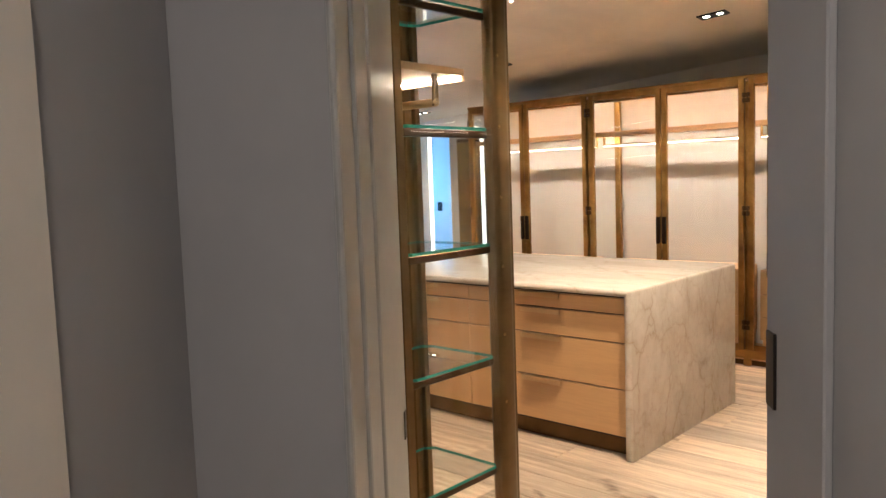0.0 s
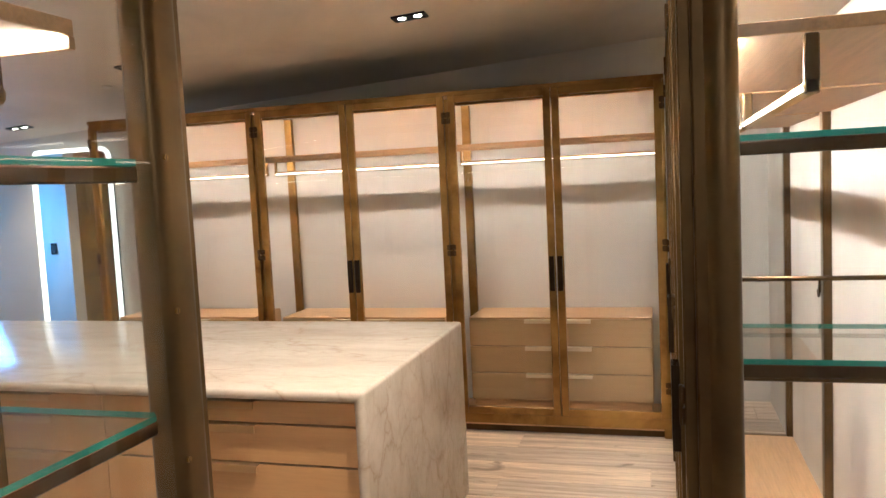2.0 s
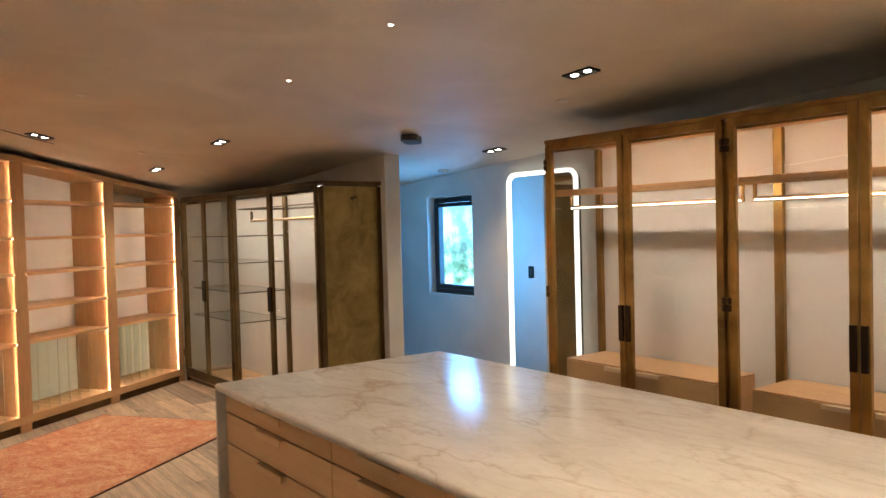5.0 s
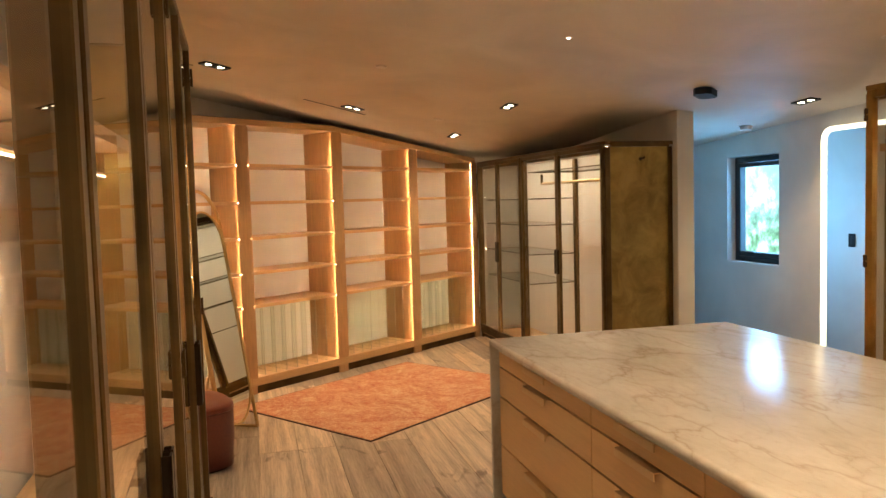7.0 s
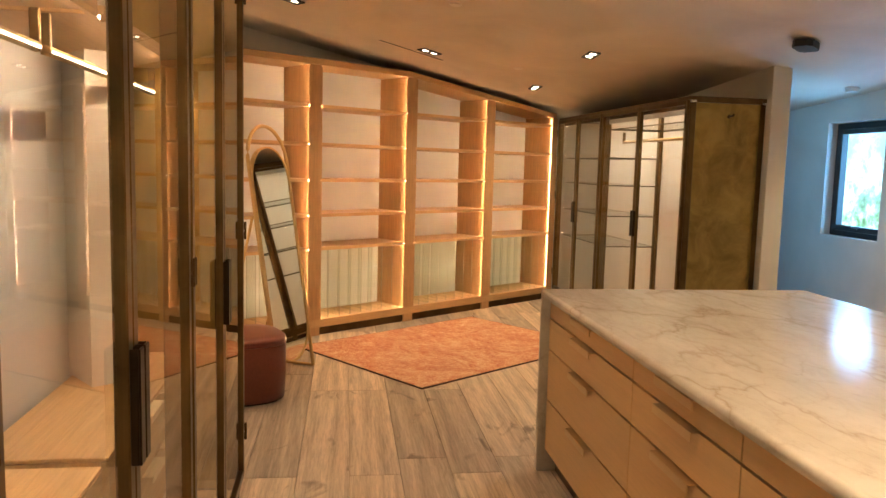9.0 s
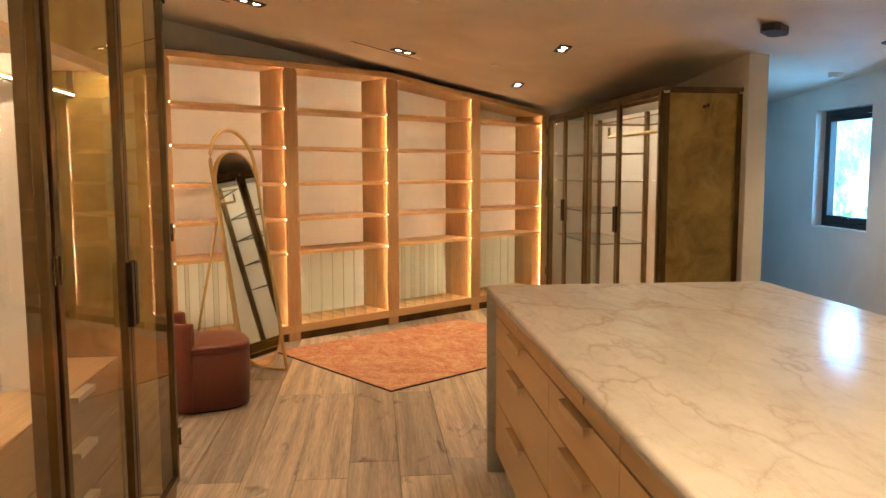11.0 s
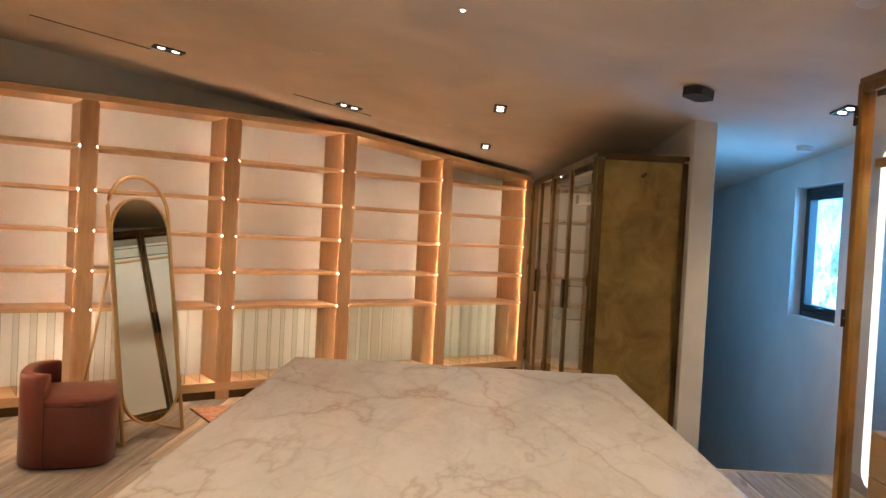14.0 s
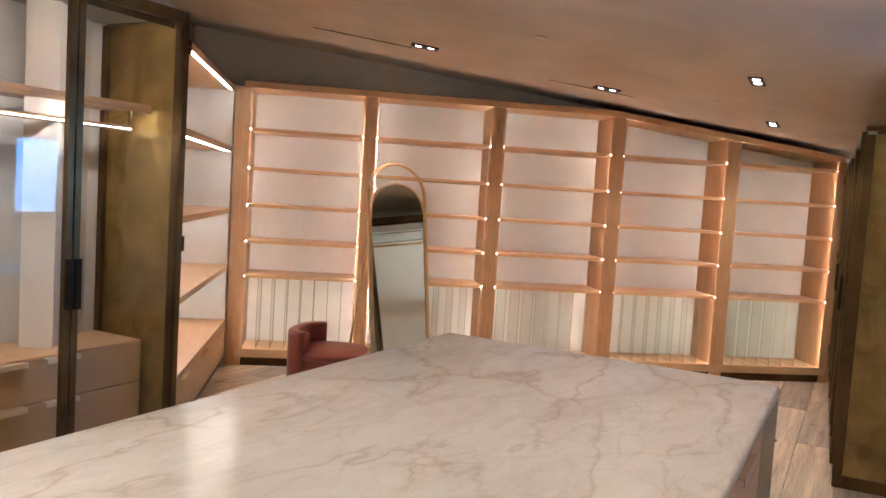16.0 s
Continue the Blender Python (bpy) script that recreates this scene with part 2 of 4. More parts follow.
# Near-black colour that stands in for shade; no real finish.
M_SHADEBLACK = simple("shade_black", (0.012, 0.009, 0.007), 0.8)
M_PANEL = brass("patinated_brass_sheet", (0.21, 0.14, 0.045), (0.42, 0.30, 0.10), 0.46, 4.2, 0.75)
M_GOLD = brass("satin_gold", (0.52, 0.36, 0.17), (0.60, 0.42, 0.21), 0.36, 1.2)
M_MARBLE = marble("veined_marble")
M_BACK = simple("pale_lacquer", (0.70, 0.70, 0.70), 0.5, grain=0.02, scale=4.0)
M_BLACK = simple("black_metal", (0.02, 0.018, 0.017), 0.4, 0.5)
M_PLASTIC = simple("black_plastic", (0.015, 0.015, 0.015), 0.5)
M_WHITE = simple("white_plastic", (0.7, 0.66, 0.6), 0.45)
M_LEATHER = simple("oxblood_leather", (0.15, 0.038, 0.026), 0.38, grain=0.12, scale=70.0)
M_LEATHERCAP = simple("worn_leather", (0.19, 0.048, 0.034), 0.33, grain=0.1, scale=60.0)
M_GLASS = clear("clear_glass", (0.975, 0.98, 0.97))
M_SMOKE = clear("grey_side_glass", (0.72, 0.71, 0.69))
M_SHELFGLASS = clear("shelf_glass", (0.90, 0.965, 0.95))
M_DIVGLASS = clear("divider_glass", (0.90, 0.93, 0.90))
M_SHELFEDGE = simple("bronze_shelf_edge", (0.10, 0.075, 0.045), 0.35, 0.5)
M_EDGE = simple("green_glass_edge", (0.05, 0.33, 0.28), 0.15)
M_DIVIDER = simple("divider_edge", (0.36, 0.37, 0.31), 0.15)
M_MIRROR = simple("silvered_mirror", (0.86, 0.88, 0.87), 0.0, 1.0)
M_STANDMIRROR = simple("smoky_mirror", (0.74, 0.76, 0.70), 0.02, 1.0)
M_RUG = rug_mat()
M_RUGEDGE = simple("rug_binding", (0.09, 0.045, 0.035), 0.9)
M_LED = glow("led_strip", (1.0, 0.67, 0.41), 142.0)
M_LEDSOFT = glow("soft_led_strip", (1.0, 0.76, 0.52), 45.0)
M_LEDCAB = glow("cabinet_led_strip", (1.0, 0.75, 0.52), 122.0)
M_LEDLOW = glow("low_cabinet_strip", (1.0, 0.70, 0.45), 62.0)
M_LEDROOM = glow("bright_cabinet_strip", (1.0, 0.81, 0.63), 370.0)
M_LEDSOUTH = glow("soft_cabinet_strip", (1.0, 0.76, 0.54), 120.0)
M_LEDDIM = glow("dim_cabinet_strip", (1.0, 0.78, 0.56), 130.0)
M_LEDROD = glow("led_rod_line", (1.0, 0.82, 0.62), 9.0)
M_LEDMIRROR = glow("led_mirror_band", (1.0, 0.90, 0.72), 2.6)
M_BULB = glow("downlight_lens", (1.0, 0.86, 0.66), 9.0)
M_HILL = foliage_backdrop()


# ---- mesh helpers ----
def box(bm, x0, x1, y0, y1, z0, z1, mi=0):
    vs = [bm.verts.new((x, y, z)) for z in (z0, z1) for y in (y0, y1) for x in (x0, x1)]
    out = []
    for f in ((0, 2, 3, 1), (4, 5, 7, 6), (0, 1, 5, 4), (2, 6, 7, 3), (0, 4, 6, 2), (1, 3, 7, 5)):
        face = bm.faces.new([vs[i] for i in f])
        face.material_index = mi
        out.append(face)
    return out


def boxes(*sizes, bevel=0.0, segments=1):
    bm = bmesh.new()
    for s in sizes:
        box(bm, *s)
    if bevel:
        bmesh.ops.bevel(bm, geom=bm.edges[:], offset=bevel, segments=segments, affect="EDGES", profile=0.5)
    return bm


def pane(x0, x1, y0, y1, z0, z1, edge=0):
    """A thin sheet of glass: one clear face and its four edges; the thin axis is found from the sizes."""
    bm = bmesh.new()
    faces = box(bm, x0, x1, y0, y1, z0, z1)
    thin = min(range(3), key=lambda i: (x1 - x0, y1 - y0, z1 - z0)[i])
    back = {0: faces[5], 1: faces[3], 2: faces[0]}[thin]
    front = {0: faces[4], 1: faces[2], 2: faces[1]}[thin]
    for f in faces:
        f.material_index = 0 if f in (back, front) else edge
    bm.faces.remove(back)
    return bm


def prism(points, y0, y1, axis="y"):
    """A flat outline of (a, b) points, drawn out along an axis."""
    bm = bmesh.new()
    def at(p, s):
        return {"y": (p[0], s, p[1]), "z": (p[0], p[1], s), "x": (s, p[0], p[1])}[axis]
    a = [bm.verts.new(at(p, y0)) for p in points]
    b = [bm.verts.new(at(p, y1)) for p in points]
    bm.faces.new(a)
    bm.faces.new(b[::-1])
    k = len(points)
    for i in range(k):
        bm.faces.new((a[i], b[i], b[(i + 1) % k], a[(i + 1) % k]))
    bmesh.ops.recalc_face_normals(bm, faces=bm.faces[:])
    return bm


def tube(path, radius, sides=8, closed=False):
    """A round bar along a path of points."""
    bm = bmesh.new()
    pts = [Vector(p) for p in path]
    rings = []
    up = Vector((0.13, 0.21, 0.97))
    for i, p in enumerate(pts):
        a = pts[i - 1] if (i or closed) else p
        b = pts[(i + 1) % len(pts)] if (i < len(pts) - 1 or closed) else p
        d = (b - a).normalized()
        s = d.cross(up)
        if s.length < 0.15:
            s = d.cross(Vector((1, 0, 0)))
        s.normalize()
        t = s.cross(d)
        rings.append([bm.verts.new(p + radius * (math.cos(q) * s + math.sin(q) * t)) for q in (2 * math.pi * k / sides for k in range(sides))])
    n = len(rings)
    for i in range(n if closed else n - 1):
        r0, r1 = rings[i], rings[(i + 1) % n]
        for k in range(sides):
            bm.faces.new((r0[k], r0[(k + 1) % sides], r1[(k + 1) % sides], r1[k]))
    if not closed:
        bm.faces.new(rings[0][::-1])
        bm.faces.new(rings[-1])
    bmesh.ops.recalc_face_normals(bm, faces=bm.faces[:])
    return bm


def disc(radius, z0, z1, sides=28, at=(0, 0)):
    return prism([(at[0] + radius * math.cos(2 * math.pi * k / sides), at[1] + radius * math.sin(2 * math.pi * k / sides)) for k in range(sides)], z0, z1, "z")


def part(name, bm, material=None, parent=None, label="", smooth=False):
    me = bpy.data.meshes.new(name)
    for f in bm.faces:
        f.smooth = smooth
    bm.to_mesh(me)
    bm.free()
    for m in material if isinstance(material, (list, tuple)) else [material] * bool(material):
        me.materials.append(m)
    ob = new(name, me)
    ob.parent = parent
    return tagged(ob, label)


def root(name, matrix, label, category, group="", kind=""):
    ob = new(name)
    ob.empty_display_size = 0.1
    ob.matrix_world = matrix
    return tagged(ob, label, category, group, kind)


def flat_frame(x, y, z=0.0, direction=(1, 0)):
    """Local x along direction, local z up."""
    return pose(x, y, z, 0, 0, math.degrees(math.atan2(direction[1], direction[0])))


# ---- the plan ----
CA, CB, CC = 0.0666, -0.0921, 3.350          # the sloping ceiling: z = CA x + CB y + CC
DX, DY = -0.598, 0.801                        # along the slanting shelf wall
NX, NY = 0.801, 0.598                         # out of that wall, into the room
C0 = (-6.60, 1.385)                           # its south end
NORTH = 7.60
EAST = -0.20
FRONT_N, FRONT_E, FRONT_S = 6.71, -0.845, 3.022
CAB_TOP = 2.225
U, V, ORIGIN = (0.814, 0.58), (-0.58, 0.814), (0.011, 0.84)


def ceil_z(x, y):
    return CA * x + CB * y + CC


def portal(u, v):
    return (ORIGIN[0] + u * U[0] + v * V[0], ORIGIN[1] + u * U[1] + v * V[1])


def slanted(s, off=0.0):
    return (C0[0] + DX * s + NX * off, C0[1] + DY * s + NY * off)


def wall(name, a, b, z0=0.0, z1=3.6, thick=0.15, material=None, label="smooth plastered wall"):
    """From a to b, its visible face on the line, thickness to the right of a to b."""
    d = Vector((b[0] - a[0], b[1] - a[1]))
    ob = part(name, boxes((0, d.length, -thick, 0, z0, z1)), material or M_WALL, None)
    ob.matrix_world = flat_frame(a[0], a[1], 0, d)
    return tagged(ob, label, "wall", kind="structure")


# ceiling, one sloping slab
def slab(x0, x1, y0, y1, thick=0.12):
    bm = bmesh.new()
    lo = [bm.verts.new((x, y, ceil_z(x, y))) for x, y in ((x0, y0), (x1, y0), (x1, y1), (x0, y1))]
    hi = [bm.verts.new((v.co.x, v.co.y, v.co.z + thick)) for v in lo]
    bm.faces.new(lo[::-1])
    bm.faces.new(hi)
    for i in range(4):
        bm.faces.new((lo[i], lo[(i + 1) % 4], hi[(i + 1) % 4], hi[i]))
    bmesh.ops.recalc_face_normals(bm, faces=bm.faces[:])
    return bm


tagged(part("ceiling", slab(-10.9, 1.4, -0.8, 8.1), M_CEIL), "sloping hand-trowelled beige plaster ceiling", "ceiling", kind="structure")

# floor base; the planks lie on it and come last in the file
floor = tagged(part("floor", boxes((-10.9, 1.4, -0.8, 6.69, -0.16, -0.016), (-6.735, 1.4, 6.69, 8.0, -0.16, -0.016)), M_FLOOR), "wide-plank brushed oak floor with greyed grain", "floor", kind="structure")

# north wall with the window opening
WX0, WX1, WZ0, WZ1 = -7.64, -6.90, 0.975, 1.955
for nm, (x0, x1, z0, z1) in {"wall_north": (-10.9, WX0, -2.6, 3.4), "wall_north_east": (WX1, 0.2, -2.6, 3.4), "wall_below_window": (WX0, WX1, -2.6, WZ0), "wall_above_window": (WX0, WX1, WZ1, 3.4)}.items():
    tagged(part(nm, boxes((x0, x1, NORTH, NORTH + 0.18, z0, z1)), M_WALL), "smooth plastered wall with a deep window opening", "wall", kind="structure")
wall("wall_east", (EAST, 2.20), (EAST, 7.62))
wall("wall_south", (-4.9, 2.36), (-1.60, 2.36), material=M_WALL)
wall("wall_shelves", slanted(5.9, -0.44), slanted(-0.75, -0.44))
wall("wall_above_shelves", slanted(5.9, -0.34), slanted(-0.4, -0.34), z0=2.372, thick=0.1)
wall("wall_south_west", slanted(-0.44, -0.5), slanted(-0.44, 2.7))
wall("wall_stair_end", (-10.6, 7.7), (-10.6, 5.6), z0=-2.6)
stub = part("wall_stub", boxes((-10.6, -6.75, 6.54, 6.69, -2.6, 3.2), bevel=0.004), M_WALL)
tagged(stub, "plastered partition wall whose end stands free", "wall", kind="structure")
tagged(part("lower_floor", boxes((-10.6, -6.735, 6.69, 7.6, -2.65, -2.5)), M_FLOOR), "oak floor at the foot of the stairwell", "floor", kind="structure")
tagged(part("stair_nosing", boxes((-6.765, -6.735, 6.692, NORTH - 0.002, -0.05, 0.004), bevel=0.006)), "pale oak nosing on the edge of the stairwell", "trim", kind="structure").data.materials.append(M_OAK)
tagged(part("baseboard_north", boxes((-6.735, -5.02, NORTH - 0.014, NORTH - 0.001, 0, 0.09), bevel=0.003)), "low painted baseboard", "baseboard", kind="structure").data.materials.append(M_TRIM)
tagged(part("baseboard_stub", boxes((-6.748, -6.737, 6.54, 6.69, 0, 0.09), bevel=0.002)), "low painted baseboard round a wall end", "baseboard", kind="structure").data.materials.append(M_TRIM)


# window
def window():
    w = root("window_1", pose((WX0 + WX1) / 2, NORTH + 0.085, WZ0), "black-framed crank casement window in a deep white reveal", "window", kind="structure")
    hw, h, t = (WX1 - WX0) / 2 - 0.002, WZ1 - WZ0 - 0.004, 0.05
    part("window_frame", boxes((-hw, -hw + t, 0, 0.07, 0.002, h), (hw - t, hw, 0, 0.07, 0.002, h), (-hw + t, hw - t, 0, 0.07, 0.002, t), (-hw + t, hw - t, 0, 0.07, h - t, h), bevel=0.004), M_PLASTIC, w, "black metal window frame")
    a, b = hw - t - 0.004, t + 0.004
    part("sash", boxes((-a, -a + 0.04, -0.012, 0.05, b, h - b), (a - 0.04, a, -0.012, 0.05, b, h - b), (-a + 0.04, a - 0.04, -0.012, 0.05, b, b + 0.045), (-a + 0.04, a - 0.04, -0.012, 0.05, h - b - 0.04, h - b), bevel=0.004), M_PLASTIC, w, "black inner sash")
    p = part("pane", pane(-a + 0.038, a - 0.038, 0.018, 0.024, b + 0.04, h - b - 0.038), M_GLASS, w)
    p.visible_shadow = False
    part("crank_handle", boxes((-0.05, 0.05, -0.035, -0.012, 0.072, 0.09), (-0.045, -0.03, -0.05, -0.03, 0.085, 0.105), bevel=0.004), M_BLACK, w, "folded black crank handle")
    return w


window()
tagged(part("window_sill", boxes((WX0 + 0.002, WX1 - 0.002, NORTH + 0.002, NORTH + 0.083, WZ0 + 0.0005, WZ0 + 0.006))), "white plastered window sill", "window sill", kind="structure").data.materials.append(M_WALL)
hill = part("backdrop", boxes((-75, 12, 21.0, 21.1, -12, 30)), M_HILL)
tagged(hill, "bright sunlit hillside with trees beyond the window", "backdrop", kind="structure")
lamp("window_daylight", "AREA", look((-7.27, NORTH + 0.22, 1.47), (-7.27, 5.0, 1.2)), 30.0, (0.14, 0.46, 1.0), size=(0.62, 0.85))

# portal through which the room is entered
def portal_block(name, u0, u1, v0, v1, z0, z1, material, label, category="wall", bevel=0.0):
    ob = part(name, boxes((u0, u1, v0, v1, z0, z1), bevel=bevel), material)
    ob.matrix_world = flat_frame(ORIGIN[0], ORIGIN[1], 0, U)
    return tagged(ob, label, category, kind="structure")


portal_block("wall_portal", -1.30, -0.405, 1.53, 1.68, 0, 3.6, M_GREY, "grey plastered wall beside the doorway")
portal_block("wall_passage", -1.00, -0.745, 1.08, 1.528, 0, 3.6, M_GREY, "grey plastered return of the passage")
portal_block("wall_passage_corner", -1.05, -0.735, -1.6, 1.078, 0, 3.6, M_WALL, "pale plastered passage wall")
portal_block("wall_passage_opposite", 0.375, 0.55, -1.6, 1.27, 0, 3.6, M_GREY, "grey plastered passage wall")
portal_block("wall_passage_back", -1.2, 0.6, -1.75, -1.6, 0, 3.6, M_WALL, "pale plastered passage wall")
portal_block("door_jamb_reveal", -0.55, -0.405, 1.681, 2.14, 0, 3.6, M_TRIM, "painted door lining")
portal_block("wall_portal_far", 0.50, 0.75, 1.21, 1.30, 0, 3.6, M_GREY, "grey plastered wall beside the doorway")


def jamb(flip, v0, v1, name, label):
    j = root(name, flat_frame(ORIGIN[0], ORIGIN[1], 0, U), label, "door frame", kind="structure")
    n = 5
    w = (v1 - v0) / n
    for i in range(n):
        a = v0 + i * w
        d = (0.006, 0.014, 0.020, 0.011, 0.005)[i]
        if flip:
            part("moulding", boxes((0.375 - d - 0.012, 0.374, a + 0.004, a + w - 0.004, 0, 2.95), bevel=0.004), M_GREY, j)
        else:
            part("moulding", boxes((-0.404, -0.392 + d, a + 0.0005, a + w - 0.0005, 0, 2.95), bevel=0.008, segments=2), M_TRIM, j)
    return j


jl = jamb(False, 1.50, 2.13, "door_frame", "stepped painted door lining with a dark strike plate")
part("strike_plate", boxes((-0.385, -0.382, 2.07, 2.095, 0.79, 0.87), bevel=0.001), M_BLACK, jl, "small black strike plate")
part("latch_keeper", boxes((0.357, 0.362, 1.215, 1.255, 1.14, 1.26), bevel=0.001), M_BLACK, jl, "black pocket-door latch plate")
part("plain_lining", boxes((0.362, 0.376, 1.02, 1.268, 0, 2.95), bevel=0.003), M_GREY, jl)


# ---- lights in the ceiling ----


def on_ceiling(x, y, spin=0.0, drop=0.0):
    n = Vector((-CA, -CB, 1)).normalized()
    xa = Vector((math.cos(spin), math.sin(spin), 0))
    xa = (xa - n * xa.dot(n)).normalized()
    ya = n.cross(xa)
    m = Matrix((xa, ya, n)).transposed().to_4x4()
    return Matrix.Translation(Vector((x, y, ceil_z(x, y))) - n * drop) @ m


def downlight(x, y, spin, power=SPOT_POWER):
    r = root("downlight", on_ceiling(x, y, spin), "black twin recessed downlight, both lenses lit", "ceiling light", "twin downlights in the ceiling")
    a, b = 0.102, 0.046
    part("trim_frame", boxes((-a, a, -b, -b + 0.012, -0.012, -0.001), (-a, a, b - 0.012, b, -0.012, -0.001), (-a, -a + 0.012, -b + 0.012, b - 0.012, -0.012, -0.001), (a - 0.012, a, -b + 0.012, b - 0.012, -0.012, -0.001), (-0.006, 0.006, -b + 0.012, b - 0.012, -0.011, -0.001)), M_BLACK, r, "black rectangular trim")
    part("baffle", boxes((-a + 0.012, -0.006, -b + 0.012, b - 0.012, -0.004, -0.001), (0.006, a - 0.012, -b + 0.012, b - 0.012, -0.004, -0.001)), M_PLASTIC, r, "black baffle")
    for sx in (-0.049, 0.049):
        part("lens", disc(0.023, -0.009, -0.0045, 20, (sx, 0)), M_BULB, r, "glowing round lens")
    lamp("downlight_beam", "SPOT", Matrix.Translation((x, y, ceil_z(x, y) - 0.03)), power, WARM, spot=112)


A_D = math.atan2(DY, DX)
# The first two fixtures are unseen, added to brighten the entrance side and island.
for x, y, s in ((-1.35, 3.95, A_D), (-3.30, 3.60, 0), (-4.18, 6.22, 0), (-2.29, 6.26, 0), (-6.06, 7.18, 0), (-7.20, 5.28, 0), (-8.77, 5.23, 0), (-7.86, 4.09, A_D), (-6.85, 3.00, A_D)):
    # Added fixture nearest the entrance runs 4.6 times stronger to fill the island's end.
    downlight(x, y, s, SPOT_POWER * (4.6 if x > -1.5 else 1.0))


# Unseen fill lamp behind the start point, added to brighten the passage walls.
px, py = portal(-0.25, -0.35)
lamp("passage_fill", "AREA", Matrix.Translation((px, py, 2.75)), 19.0, (1.0, 0.79, 0.63), size=(0.3, 0.3))


def pinhole(x, y):
    r = root("pinhole_light", on_ceiling(x, y), "tiny round pinhole light, lit", "ceiling light", "pinhole lights over the island")
    part("ring", disc(0.022, -0.005, -0.001, 24), M_WHITE, r, "thin pale ring")
    part("lens", disc(0.011, -0.008, -0.0055, 16), M_BULB, r, "small glowing lens")
    lamp("pinhole_beam", "SPOT", Matrix.Translation((x, y, ceil_z(x, y) - 0.03)), 36.0, (1.0, 0.76, 0.52), spot=80)


for x in (-5.32, -4.22, -3.12, -2.05):
    pinhole(x, 5.0)


def cover(name, x, y, radius, label, category, tall=0.012, material=None):
    r = root(name, on_ceiling(x, y), label, category)
    part("base_ring", disc(radius, -tall * 0.5, -0.001, 32), material or M_WHITE, r)
    part("cover", disc(radius * 0.86, -tall, -tall * 0.5, 32), material or M_WHITE, r)


cover("smoke_detector", -7.07, 7.40, 0.055, "white round smoke detector", "smoke detector", 0.035)
cover("ceiling_speaker", -5.85, 3.08, 0.115, "flat round plaster-coloured ceiling speaker", "speaker", 0.004, M_CEIL)
cover("ceiling_speaker", -2.73, 5.50, 0.115, "flat round plaster-coloured ceiling speaker", "speaker", 0.004, M_CEIL)
for x, y in ((-4.65, 6.55), (-8.03, 4.89), (-6.40, 4.10)):
    cover("sprinkler_cover", x, y, 0.042, "small round concealed sprinkler cover", "sprinkler", 0.008)
al = root("motion_sensor", on_ceiling(-6.05, 6.345, A_D), "black faceted box mounted under the ceiling", "sensor")
part("housing", prism([(-0.085, -0.04), (-0.055, -0.065), (0.055, -0.065), (0.085, -0.04), (0.085, 0.04), (0.055, 0.065), (-0.055, 0.065), (-0.085, 0.04)], -0.055, -0.008, "z"), M_PLASTIC, al, "black faceted housing")
part("mount", disc(0.045, -0.008, -0.001, 20), M_BLACK, al)
for x, y, ln in ((-6.70, 2.55, 0.75), (-7.92, 3.95, 0.72)):
    r = root("linear_air_slot", on_ceiling(x, y, A_D), "thin dark linear slot in the plaster ceiling", "air vent", "linear air slots in the ceiling")
    part("slot", boxes((-ln / 2, ln / 2, -0.008, 0.008, -0.003, -0.0005)), M_BLACK, r)


# ---- glazed brass cabinets ----
def brass_door(parent, x0, x1, z0, z1, hinge_left, dark=False):
    """A framed glass door in the plane y = 0 (front towards -y), as a part of the cabinet."""
    fr = M_POST if dark else M_BRASS
    w = 0.034 if dark else 0.046
    d = part("door", boxes((x0, x0 + w, -0.024, 0.004, z0, z1), (x1 - w, x1, -0.024, 0.004, z0, z1), (x0 + w, x1 - w, -0.0235, 0.004, z0, z0 + w), (x0 + w, x1 - w, -0.0235, 0.004, z1 - w, z1), bevel=0.003), fr, parent, "brass-framed door")
    g = part("glass_pane", pane(x0 + w - 0.004, x1 - w + 0.004, -0.012, -0.006, z0 + w - 0.004, z1 - w + 0.004), M_GLASS, d)
    g.visible_shadow = False
    hx = (x1 - w * 0.5) if hinge_left else (x0 + w * 0.5)
    zc = 1.045
    part("handle", boxes((hx - 0.015, hx + 0.015, -0.044, -0.039, zc - 0.11, zc + 0.11), (hx - 0.015, hx - 0.011, -0.039, -0.024, zc - 0.11, zc + 0.11), (hx + 0.011, hx + 0.015, -0.039, -0.024, zc - 0.11, zc + 0.11), bevel=0.0015), M_PULL, d, "blackened bronze pull handle")
    ex = x0 if hinge_left else x1
    u = 0.010 if dark else 0.016
    for hz in (0.325, 1.205, z1 - 0.14):
        part("hinge", boxes((ex - u, ex + u, -0.029, -0.024, hz - 0.036, hz - 0.003), (ex - u, ex + u, -0.029, -0.024, hz + 0.003, hz + 0.036), (ex - 0.005, ex + 0.005, -0.034, -0.027, hz - 0.038, hz + 0.038), bevel=0.002), M_DARKBRASS, d, "dark bronze hinge")
    return d


def pull(parent, x, y, z, w=0.17):
    """A folded metal tab pull over a drawer's top edge."""
    # Chest tabs use the brighter copy, with strip light painted in.
    return part("handle", boxes((x - w / 2, x + w / 2, y - 0.030, y + 0.01, z, z + 0.005), (x - w / 2, x + w / 2, y - 0.034, y - 0.029, z - 0.018, z + 0.005), bevel=0.001), M_LITTAB, parent, "folded satin gold tab handle")


